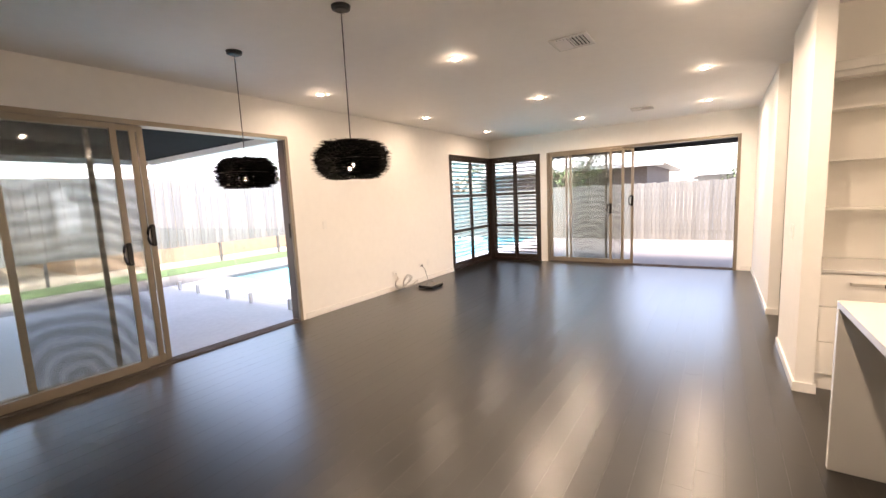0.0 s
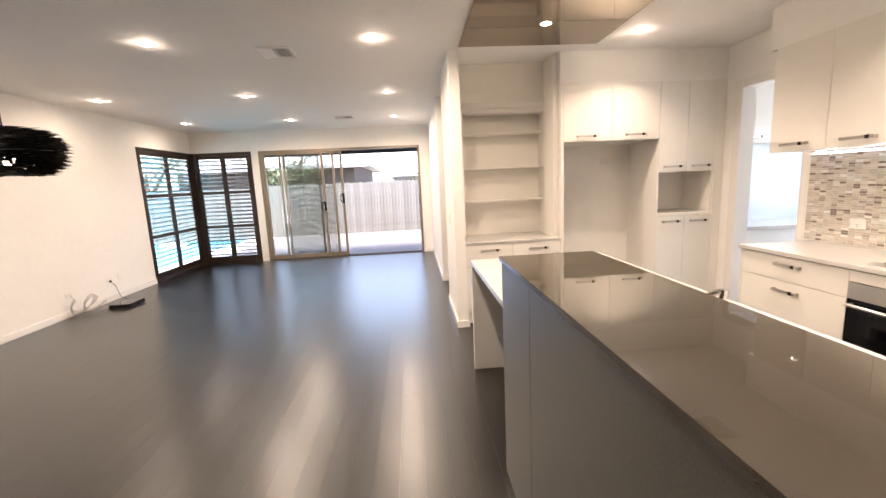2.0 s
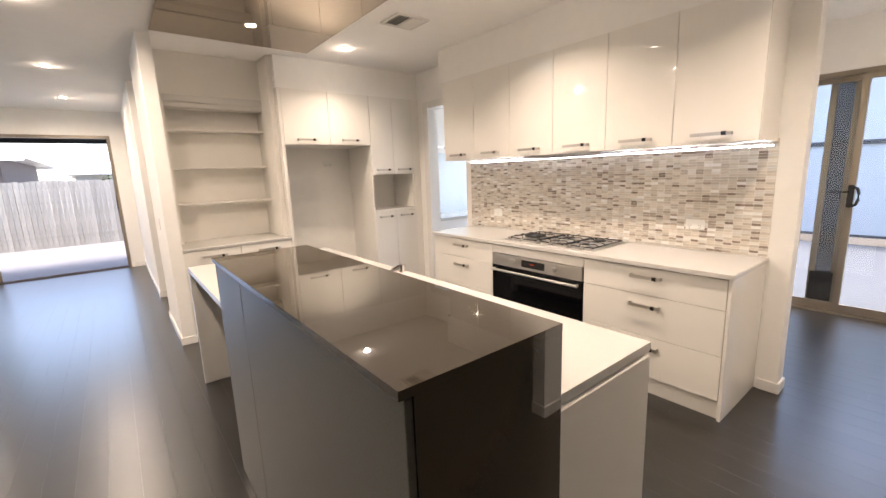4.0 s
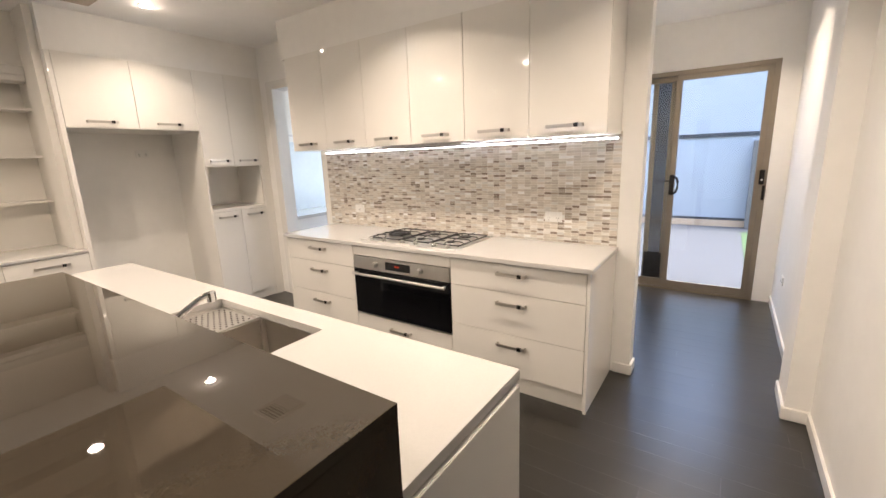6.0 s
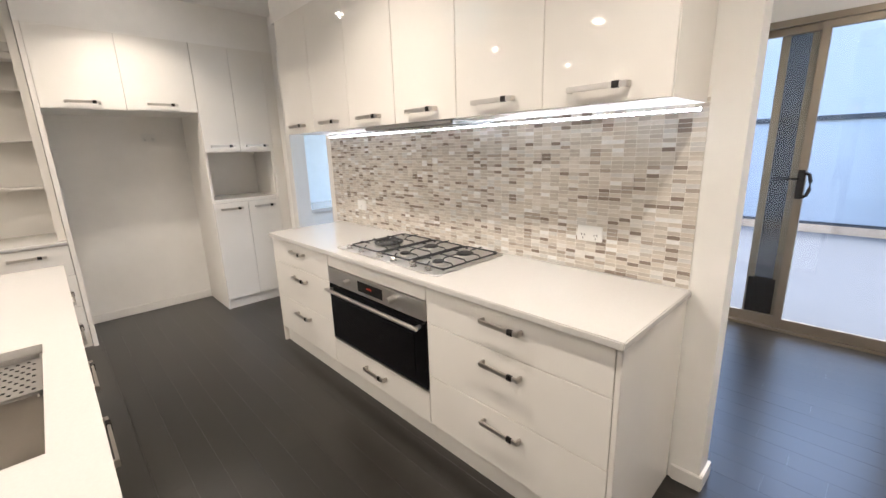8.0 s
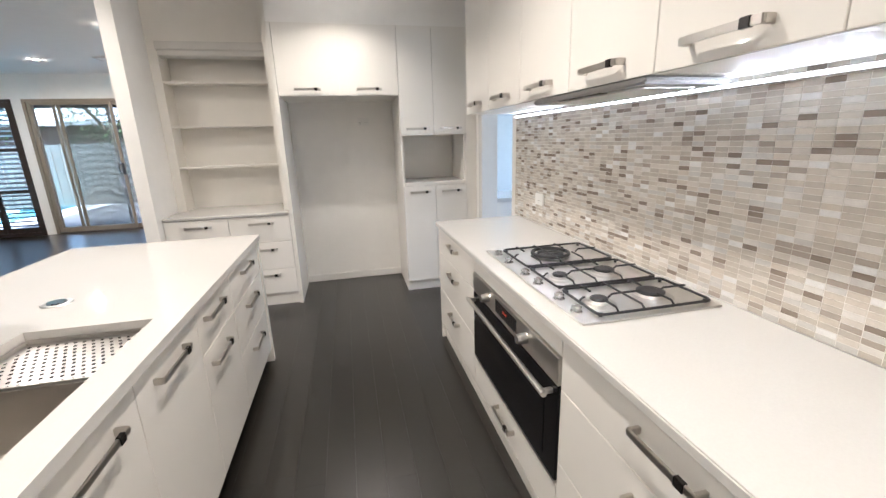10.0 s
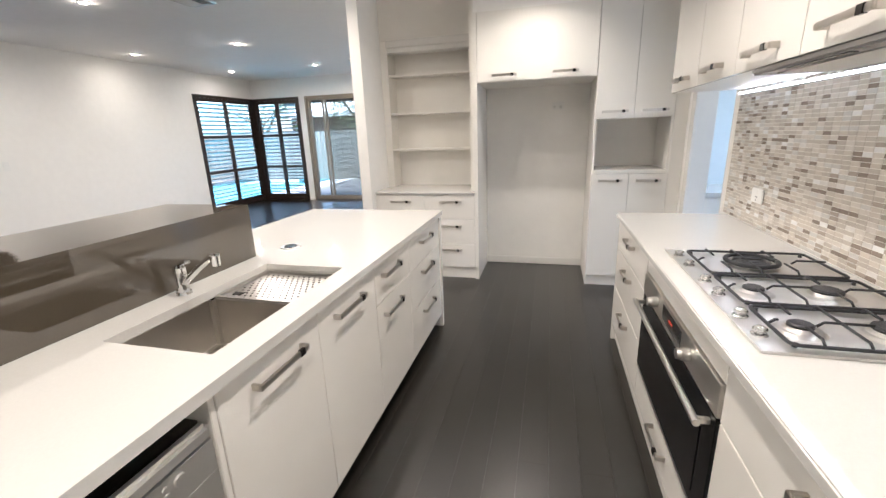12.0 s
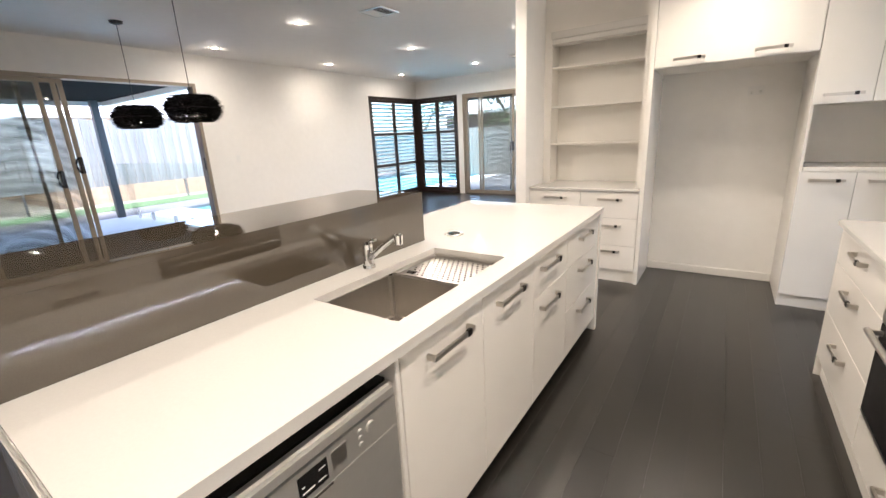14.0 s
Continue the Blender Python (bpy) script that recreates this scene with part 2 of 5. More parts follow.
def add_box(bm, x0, x1, y0, y1, z0, z1, bevel=0.0):
    made = bmesh.ops.create_cube(bm, size=1.0)["verts"]
    for v in made:
        v.co = Vector(((x0 + x1) / 2 + v.co.x * (x1 - x0), (y0 + y1) / 2 + v.co.y * (y1 - y0), (z0 + z1) / 2 + v.co.z * (z1 - z0)))
    if bevel:
        edges = list({e for v in made for e in v.link_edges})
        bmesh.ops.bevel(bm, geom=edges, offset=bevel, segments=2, affect="EDGES", clamp_overlap=True)
    return bm


def boxes(*items, bevel=0.0):
    bm = bmesh.new()
    for b in items:
        add_box(bm, *b, bevel=bevel)
    return bm


def cyl(bm, centre, r1, r2, depth, axis="z", seg=24):
    m = Matrix.Translation(centre)
    if axis == "x":
        m = m @ Matrix.Rotation(radians(90), 4, "Y")
    elif axis == "y":
        m = m @ Matrix.Rotation(radians(90), 4, "X")
    bmesh.ops.create_cone(bm, cap_ends=True, segments=seg, radius1=r1, radius2=r2, depth=depth, matrix=m)
    return bm


def tube(bm, points, radius, seg=8):
    pts = [Vector(p) for p in points]
    rings = []
    for i, p in enumerate(pts):
        d = (pts[min(i + 1, len(pts) - 1)] - pts[max(i - 1, 0)]).normalized()
        side = d.cross(Vector((0, 0, 1)))
        side = Vector((1, 0, 0)) if side.length < 0.05 else side.normalized()
        up = side.cross(d)
        rings.append([bm.verts.new(p + radius * (math.cos(a) * side + math.sin(a) * up)) for a in [2 * math.pi * k / seg for k in range(seg)]])
    for a, b in zip(rings, rings[1:]):
        for k in range(seg):
            bm.faces.new((a[k], a[(k + 1) % seg], b[(k + 1) % seg], b[k]))
    bm.faces.new(rings[0][::-1]), bm.faces.new(rings[-1])
    return bm


def mesh_of(name, bm, material_, smooth=False):
    bmesh.ops.recalc_face_normals(bm, faces=bm.faces)
    me = bpy.data.meshes.new(name)
    bm.to_mesh(me)
    bm.free()
    me.materials.append(material_)
    if smooth:
        for f in me.polygons:
            f.use_smooth = True
    return me


def part(name, bm, material_, parent=None, label="", smooth=False):
    ob = new(name, mesh_of(name, bm, material_, smooth))
    if parent:
        ob.parent = parent
        ob.matrix_parent_inverse = parent.matrix_world.inverted()
    return tagged(ob, label)


def thing(name, label, category, at=(0, 0, 0), group="", kind="", turn=0):
    ob = new(name)
    ob.empty_display_size = 0.1
    ob.matrix_world = pose(*at, 0, 0, turn)
    return tagged(ob, label, category, group, kind)


def local(bm, at, turn=0):
    bmesh.ops.transform(bm, matrix=pose(*at, 0, 0, turn), verts=bm.verts)
    return bm


def structure(name, bm, material_, label, category, smooth=False):
    return tagged(part(name, bm, material_, smooth=smooth), label, category, kind="structure")

# ---- large structure ----
T = 0.2
SD = (0.93, 4.19)      # west sliding door, y
PD = (-1.79, 1.606)    # north sliding door, x
HEAD = 2.35
SHW, SHN = 7.90, -1.94  # shutters: start on the west wall, end on the north wall
structure("floor", boxes((-3.4, 7.2, -2.9, 9.85, -0.12, -0.014)), M_SUBFLOOR, "dark underfloor below the timber boards", "floor")
structure("ceiling", boxes((-3.4, 7.3, -2.9, 9.9, CEIL, CEIL + 0.12)), M_CEIL, "flat white painted plaster ceiling with downlights", "ceiling")
structure("wall_west", boxes((W_IN - T, W_IN, -2.6, SD[0], 0, CEIL), (W_IN - T, W_IN, SD[0], SD[1], HEAD, CEIL), (W_IN - T, W_IN, SD[1], SHW, 0, CEIL),
                             (W_IN - T, W_IN, SHW, N_IN + T, HEAD, CEIL)), M_WALL, "warm white painted plaster wall beside the sliding door", "wall")
structure("wall_north", boxes((W_IN, SHN, N_IN, N_IN + T, HEAD, CEIL), (SHN, PD[0], N_IN, N_IN + T, 0, CEIL), (PD[0], PD[1], N_IN, N_IN + T, HEAD, CEIL),
                              (PD[1], 3.2, N_IN, N_IN + T, 0, CEIL)), M_WALL, "warm white painted wall round the patio door", "wall")
structure("wall_south", boxes((-3.4, 5.2, -2.8, -2.6, 0, CEIL), (5.0, 5.2, -2.6, S_IN - T, 0, CEIL), (3.39, 4.66, S_IN - 0.09, S_IN, 0, CEIL), (4.66, 4.98, S_IN - T, -0.035, 0, CEIL), (4.98, 7.3, S_IN - T, -0.11, 0, CEIL)),
          M_WALL, "warm white painted wall with a short nib", "wall")
structure("wall_living_east", boxes((1.82, 1.925, 4.62, 5.67, 0, CEIL), (1.82, 1.925, 6.76, N_IN, 0, CEIL)), M_WALL, "white painted wall with an opening to the hall", "wall")
structure("wall_hall", boxes((3.1, 3.2, 5.42, N_IN, 0, CEIL)), M_WALL, "plain white hall wall", "wall")
structure("wall_kitchen_north", boxes((1.925, E_IN + 0.12, 5.33, 5.43, 0, CEIL)), M_WALL, "white painted wall behind the fridge recess", "wall")
D2 = (3.80, 4.51)
structure("wall_kitchen_east", boxes((E_IN, E_IN + 0.12, 0.80, D2[0], 0, CEIL), (E_IN, E_IN + 0.12, D2[0], D2[1], 2.32, CEIL), (E_IN, E_IN + 0.12, D2[1], 5.33, 0, CEIL)),
          M_WALL, "white painted kitchen wall with a doorway", "wall")
structure("wall_passage", boxes((E_IN + 0.12, 7.3, 1.60, 1.70, 0, CEIL)), M_WALL, "plain white passage wall", "wall")
LD = (0.044, 1.57)
PE = 6.9               # room face of the passage end wall
structure("wall_passage_end", boxes((PE, PE + T, -0.11, LD[0], 0, CEIL), (PE, PE + T, LD[0], LD[1], 2.30, CEIL), (PE, PE + T, LD[1], 1.60, 0, CEIL)), M_WALL,
          "white wall round the side sliding door", "wall")
structure("wall_laundry", boxes((4.853, 6.6, 5.2, 5.3, 0, CEIL), (6.5, 6.6, 1.70, 2.9, 0, CEIL), (6.5, 6.6, 4.7, 5.2, 0, CEIL),
                                (6.5, 6.6, 2.9, 4.7, 0, 1.0), (6.5, 6.6, 2.9, 4.7, 2.1, CEIL)), M_WALL, "pale laundry wall with an assumed, unseen window", "wall")

# skirting boards
SK, ST = 0.075, 0.014


def skirting(*runs):
    for r in runs:
        structure("baseboard", boxes((*r, 0, SK), bevel=0.004), M_TRIM, "white enamel skirting board along the wall", "skirting")


skirting((W_IN, W_IN + ST, -2.6, SD[0]), (W_IN, W_IN + ST, SD[1] + 0.05, SHW), (1.82 - ST, 1.82, 4.606, 5.684), (1.82, 1.939, 4.606, 4.62), (1.82 - ST, 1.82, 6.746, N_IN),
         (1.82, 1.925, 6.746, 6.76), (2.99, 4.01, 5.316, 5.33), (E_IN - ST, E_IN, 0.786, 0.91), (E_IN, E_IN + 0.134, 0.786, 0.80), (E_IN + 0.12, E_IN + 0.134, 0.80, 1.60),
         (3.376, 4.66 - ST, S_IN, S_IN + ST), (3.376, 3.39, S_IN - 0.09, S_IN), (4.66 - ST, 4.66, S_IN, -0.021), (4.66, 4.98, -0.035, -0.021), (4.98, 4.994, -0.11, -0.021), (4.994, PE, -0.11, -0.096), (PD[1] + 0.05, 1.806, N_IN - ST, N_IN))

# doorway casing to the laundry
door_1 = thing("doorway", "white painted doorway casing beside the pantry", "doorway", (E_IN, 4.1, 0), kind="structure")
part("jamb", boxes((E_IN - 0.016, E_IN + 0.136, D2[1] - 0.014, D2[1] + 0.09, 0, 2.39), bevel=0.004), M_TRIM, door_1)
part("jamb", boxes((E_IN + 0.002, E_IN + 0.136, D2[0] - 0.004, D2[0] + 0.02, 0, 2.305), bevel=0.004), M_TRIM, door_1)
part("head", boxes((E_IN - 0.016, E_IN + 0.136, D2[0] - 0.036, D2[1] - 0.0145, 2.306, 2.39), bevel=0.004), M_TRIM, door_1)


# ---- sliding doors ----
def frame_ring(u0, u1, z0, z1, d0, d1, w, along, bottom=None):
    """Four bars of a door panel; along 'x' or 'y', d0..d1 its depth."""
    bars = [(u0, u0 + w, z0, z1), (u1 - w, u1, z0, z1), (u0 + w, u1 - w, z1 - w, z1), (u0 + w, u1 - w, z0, z0 + (bottom or w))]
    out = []
    for a, b, c, d in bars:
        out.append((a, b, d0, d1, c, d) if along == "x" else (d0, d1, a, b, c, d))
    return out


def slab(u0, u1, z0, z1, d0, d1, along):
    return (u0, u1, d0, d1, z0, z1) if along == "x" else (d0, d1, u0, u1, z0, z1)


def door_panel(parent, name, u0, u1, z0, z1, d0, along, filling, label, thick=0.03, w=0.05):
    fr = part(name, boxes(*frame_ring(u0, u1, z0, z1, d0, d0 + thick, w, along, 0.08), bevel=0.003), M_ALU, parent, label)
    mid = d0 + thick / 2
    pane = part("pane", boxes(slab(u0 + w, u1 - w, z0 + 0.08, z1 - w, mid - 0.003, mid + 0.003, along)), filling, fr)
    pane.visible_shadow = False
    return fr


def pull(parent, u, z, d, along, inward, label="black door pull"):
    """A moulded lever pull on a backplate."""
    s = inward
    bm = bmesh.new()
    add_box(bm, *slab(u - 0.022, u + 0.022, z - 0.105, z + 0.105, min(d, d + s * 0.014), max(d, d + s * 0.014), along), bevel=0.005)
    ends = [(u - 0.018, z - 0.09), (u - 0.046, z - 0.075), (u - 0.058, z - 0.03), (u - 0.058, z + 0.03), (u - 0.046, z + 0.075), (u - 0.018, z + 0.09)]
    pts = [((a, d + s * 0.036, b) if along == "x" else (d + s * 0.036, a, b)) for a, b in ends]
    tube(bm, pts, 0.012)
    for dz in (-0.088, 0.088):
        add_box(bm, *slab(u - 0.026, u - 0.006, z + dz - 0.011, z + dz + 0.011, min(d, d + s * 0.04), max(d, d + s * 0.04), along), bevel=0.003)
    return part("handle", bm, M_BLACK, parent, label)


def sliding_door(name, along, u0, u1, z1, inner, s, panels, label):
    """A stacking sliding door, slid open. inner: the room face of the wall; s: +1 if the room lies on the + side; panels: (kind, start, end, track)."""
    root = thing(name, label, "sliding door", (0, 0, 0), kind="structure")
    o0, o1 = (inner - 0.15, inner + 0.012) if s > 0 else (inner - 0.012, inner + 0.15)
    w = 0.045
    part("frame", boxes(slab(u0, u0 + w, 0, z1, o0, o1, along), slab(u1 - w, u1, 0, z1, o0, o1, along), slab(u0 + w, u1 - w, z1 - w, z1, o0, o1, along), bevel=0.003), M_ALU, root)
    lines = [slab(u0 + w, u1 - w, -0.012, 0.012, o0, o1, along)]
    for k in range(4):
        d = inner - s * (0.018 + 0.033 * k)
        lines.append(slab(u0 + w, u1 - w, 0.012, 0.024, d - 0.003, d + 0.003, along))
    part("sill_track", boxes(*lines), M_ALU_DARK, root)
    lo, hi = sorted((inner - s * 0.02, inner - s * 0.145))
    # Dark strip stands in for the shade on the closing jamb.
    part("jamb_shade", boxes(slab(u1 - w - 0.006, u1 - w - 0.0005, 0.03, z1 - w, lo, hi, along)), M_ALU_DARK, root, "dark strip for the shaded side of the jamb")
    part("strike_plate", boxes(slab(u1 - w - 0.012, u1 - w - 0.0065, 1.09, 1.27, *sorted((inner - s * 0.022, inner - s * 0.05)), along), bevel=0.001), M_BLACK, root, "black strike plate")
    for kind, a, b, track in panels:
        d = inner - s * (0.005 + 0.033 * track)
        d0 = d - 0.026 if s > 0 else d
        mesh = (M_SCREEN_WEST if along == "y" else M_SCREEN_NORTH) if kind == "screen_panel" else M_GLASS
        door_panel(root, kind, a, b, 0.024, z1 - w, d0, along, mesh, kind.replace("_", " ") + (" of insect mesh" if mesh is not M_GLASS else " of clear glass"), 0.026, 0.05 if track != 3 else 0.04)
        if kind == "inner_panel":
            pull(root, b - 0.024, 1.13, d, along, s)
        elif kind == "outer_panel":
            pull(root, b - 0.024, 1.28, inner - s * 0.068, along, s, "black latch")
    return root


sliding_door("door_west", "y", SD[0], SD[1], HEAD, W_IN, 1, [("inner_panel", 1.10, 2.418, 0), ("screen_panel", 1.60, 2.575, 1), ("outer_panel", 1.26, 2.65, 2), ("fixed_panel", SD[0] + 0.045, 2.25, 3)],
             "bronze aluminium sliding door slid open to the patio")
sliding_door("door_north", "x", PD[0], PD[1], HEAD, N_IN, -1, [("inner_panel", -1.735, -0.465, 0), ("screen_panel", -1.325, -0.245, 1), ("outer_panel", -1.415, -0.075, 2), ("fixed_panel", PD[0] + 0.045, -0.575, 3)],
             "bronze aluminium sliding patio door standing half open")
ds = thing("door_side", "bronze aluminium side sliding door to the yard, closed", "sliding door", (PE, 0.8, 0), kind="structure")
a, b = PE - 0.012, PE + 0.11
part("frame", boxes((a, b, LD[0], LD[0] + 0.045, 0, 2.30), (a, b, LD[1] - 0.045, LD[1], 0, 2.30), (a, b, LD[0] + 0.045, LD[1] - 0.045, 2.255, 2.30), bevel=0.003), M_ALU, ds)
part("sill_track", boxes((a, b, LD[0] + 0.045, LD[1] - 0.045, -0.012, 0.022)), M_ALU, ds)
door_panel(ds, "sliding_panel", LD[0] + 0.045, 0.87, 0.024, 2.255, PE, "y", M_GLASS, "glass sliding panel")
door_panel(ds, "fixed_panel", 0.82, LD[1] - 0.045, 0.024, 2.255, PE + 0.035, "y", M_GLASS, "fixed glass panel")
door_panel(ds, "security_screen", 0.87, 1.09, 0.024, 2.255, PE + 0.07, "y", M_SCREEN_DARK, "dark security mesh panel")
part("pet_flap", boxes((PE + 0.066, PE + 0.105, 0.895, 1.08, 0.06, 0.40), bevel=0.004), M_BLACK, ds, "black pet flap")
pull(ds, 0.845, 1.16, PE, "y", -1)
part("lever", tube(bmesh.new(), [(PE - 0.02, 0.86, 1.20), (PE - 0.035, 0.93, 1.20), (PE - 0.035, 1.0, 1.20)], 0.007), M_BLACK, ds, "black latch lever", True)
lock = part("door_lock", boxes((PE - 0.034, PE - 0.0125, LD[0] + 0.022, LD[0] + 0.062, 1.17, 1.31), bevel=0.006), M_BLACK, ds, "black door lock")
part("keyhole", cyl(bmesh.new(), (PE - 0.035, LD[0] + 0.042, 1.215), 0.009, 0.009, 0.004, "x", 16), M_CHROME, lock, "chrome key cylinder")
part("keeper", boxes((PE - 0.016, PE - 0.0125, LD[0] + 0.008, LD[0] + 0.03, 1.02, 1.16), bevel=0.001), M_BLACK, ds, "black strike plate")


# ---- shutters in the corner window ----
def shutter_bay(name, along, u0, u1, z0, z1, inner, s, label):
    root = thing(name, label, "window shutters", (0, 0, 0), kind="structure")
    d0, d1 = (inner - 0.045, inner + 0.012) if s > 0 else (inner - 0.012, inner + 0.045)
    w = 0.06
    part("outer_frame", boxes(*frame_ring(u0, u1, z0, z1, d0, d1, w, along), bevel=0.003), M_SHUTTER, root)
    p0, p1 = (inner - 0.035, inner - 0.005) if s > 0 else (inner + 0.005, inner + 0.035)
    leaf = (u1 - u0 - 2 * w) / 2
    rails = [z0 + w, z0 + 0.80, z0 + 1.52, z1 - w]
    for k in range(2):
        a = u0 + w + k * leaf
        b = a + leaf
        bars = [slab(a + 0.002, a + 0.05, z0 + w, z1 - w, p0, p1, along), slab(b - 0.05, b - 0.002, z0 + w, z1 - w, p0, p1, along)]
        spans = []
        for i in range(3):
            lo, hi = rails[i], rails[i + 1]
            bars.append(slab(a + 0.05, b - 0.05, lo if i == 0 else lo - 0.03, lo + (0.09 if i == 0 else 0.03), p0, p1, along))
            spans.append((lo + (0.09 if i == 0 else 0.03), hi - (0.07 if i == 2 else 0.03)))
        bars.append(slab(a + 0.05, b - 0.05, z1 - w - 0.07, z1 - w, p0, p1, along))
        sh = part("shutter_leaf", boxes(*bars, bevel=0.002), M_SHUTTER, root)
        mid = (p0 + p1) / 2
        for lo, hi in spans:
            count = max(1, round((hi - lo) / 0.082))
            for i in range(count):
                z = lo + (i + 0.5) * (hi - lo) / count
                bm = bmesh.new()
                length = b - a - 0.104
                add_box(bm, -length / 2, length / 2, -0.042, 0.042, -0.005, 0.005, bevel=0.004)
                tilt = Matrix.Rotation(radians(-20), 4, "X")
                spin = Matrix.Identity(4) if along == "x" else Matrix.Rotation(radians(90), 4, "Z")
                c = ((a + b) / 2, mid, z) if along == "x" else (mid, (a + b) / 2, z)
                bmesh.ops.transform(bm, matrix=Matrix.Translation(c) @ spin @ tilt, verts=bm.verts)
                part("louvre", bm, M_LOUVRE, sh)
    return root


shutter_bay("window_west", "y", SHW, N_IN - 0.03, 0.0, HEAD, W_IN, 1, "dark brown timber plantation shutters in the corner window")
shutter_bay("window_north", "x", W_IN + 0.03, SHN, 0.0, HEAD, N_IN, -1, "dark brown plantation shutters beside the patio door")
for nm, b in (("window_pane_west", (W_IN - 0.16, W_IN - 0.15, SHW, N_IN + 0.15, 0.0, HEAD)), ("window_pane_north", (W_IN - 0.15, SHN, N_IN + 0.15, N_IN + 0.16, 0.0, HEAD))):
    g = structure(nm, boxes(b), M_GLASS, "clear glass pane behind the shutters", "window")
    g.visible_shadow = False
structure("window_post", boxes((W_IN - 0.05, W_IN + 0.028, N_IN - 0.028, N_IN + 0.05, 0, HEAD), bevel=0.003), M_SHUTTER, "dark brown corner post between shutters", "window")

# ---- kitchen ----


def handle_mesh(length):
    """A flat satin bar on two returns; runs along x, stands off towards -y."""
    bm = bmesh.new()
    h = length / 2
    add_box(bm, -h, h, -0.034, -0.026, -0.010, 0.010, bevel=0.002)
    add_box(bm, -h, -h + 0.010, -0.027, 0.0, -0.010, 0.010, bevel=0.001)
    add_box(bm, h - 0.010, h, -0.027, 0.0, -0.010, 0.010, bevel=0.001)
    return bm


def put_handle(parent, at, turn, length):
    h = part("handle", local(handle_mesh(length), at, turn), M_HANDLE, parent, "satin nickel bar handle with black inset")
    part("inset", local(boxes((length / 2 - 0.052, length / 2 - 0.027, -0.0365, -0.024, -0.0115, 0.0115), bevel=0.001), at, turn), M_BLACK, h, "black square inset")
    return h


def front_panel(parent, name, u0, u1, z0, z1, face, side, handle=None, mat=None):
    """A door or drawer front 18 mm thick. side 'S': faces -y at y=face; 'W': faces -x at x=face; 'E': faces +x. handle: (u, z, length)."""
    g = 0.0015
    if side == "S":
        b, turn = (u0 + g, u1 - g, face, face + 0.018, z0 + g, z1 - g), 0
    elif side == "W":
        b, turn = (face, face + 0.018, u0 + g, u1 - g, z0 + g, z1 - g), -90
    else:
        b, turn = (face - 0.018, face, u0 + g, u1 - g, z0 + g, z1 - g), 90
    p = part(name, boxes(b, bevel=0.0015), mat or M_GLOSS, parent)
    if handle:
        u, z, length = handle
        put_handle(p, (u, face, z) if side == "S" else (face, u, z), turn, length)
    return p


def grid_slab(xs, ys, empty, z0, z1):
    """One slab over the cells of a grid, with some cells left empty."""
    bm = bmesh.new()
    vert = {(i, j, k): bm.verts.new((x, y, z)) for i, x in enumerate(xs) for j, y in enumerate(ys) for k, z in enumerate((z0, z1))}
    full = {(i, j) for i in range(len(xs) - 1) for j in range(len(ys) - 1)} - empty
    for i, j in full:
        q = [(i, j), (i + 1, j), (i + 1, j + 1), (i, j + 1)]
        bm.faces.new([vert[a, b, 1] for a, b in q])
        bm.faces.new([vert[a, b, 0] for a, b in q[::-1]])
        for (di, dj), (a, b) in zip(((0, -1), (1, 0), (0, 1), (-1, 0)), zip(q, q[1:] + q[:1])):
            if (i + di, j + dj) not in full:
                bm.faces.new((vert[(*a, 0)], vert[(*b, 0)], vert[(*b, 1)], vert[(*a, 1)]))
    for v in [v for v in bm.verts if not v.link_faces]:
        bm.verts.remove(v)
    rim = [e for e in bm.edges if len(e.link_faces) == 2 and e.calc_face_angle(0) > 0.5]
    bmesh.ops.bevel(bm, geom=rim, offset=0.003, segments=2, affect="EDGES")
    return bm


def tub(x0, x1, y0, y1, z0, z1, t=0.003):
    """An open bowl with thin walls, rounded at the corners."""
    bm = bmesh.new()
    add_box(bm, x0, x1, y0, y1, z0, z1)
    top = [f for f in bm.faces if f.calc_center_median().z > z1 - 1e-4]
    bmesh.ops.delete(bm, geom=top, context="FACES_ONLY")
    inner = [e for e in bm.edges if not e.is_boundary]
    bmesh.ops.bevel(bm, geom=inner, offset=0.018, segments=4, affect="EDGES")
    bmesh.ops.recalc_face_normals(bm, faces=bm.faces)
    bmesh.ops.solidify(bm, geom=list(bm.faces), thickness=-t)
    return bm


# east run under the cooktop
FE, CT = 4.11, 0.905
E0, E1 = 0.925, 3.66
OV = (1.857, 2.793)


def base_unit(name, y0, y1, fronts, label, end=None):
    u = thing(name, label, "cabinet", (FE + 0.3, (y0 + y1) / 2, 0), group="east run of kitchen base cabinets")
    part("carcass", boxes((FE + 0.02, E_IN - 0.002, y0 + 0.001, y1 - 0.001, 0.125, 0.872)), M_CARCASS, u)
    part("kickboard", boxes((FE + 0.03, FE + 0.045, y0 + 0.001, y1 - 0.001, 0.0, 0.124)), M_CARCASS, u)
    for nm, z0, z1, h in fronts:
        front_panel(u, nm, y0, y1, z0, z1, FE, "W", h)
    if end is not None:
        part("end_panel", boxes((FE, E_IN - 0.002, end, end + 0.018, 0.0, 0.872), bevel=0.0015), M_GLOSS, u)
    return u


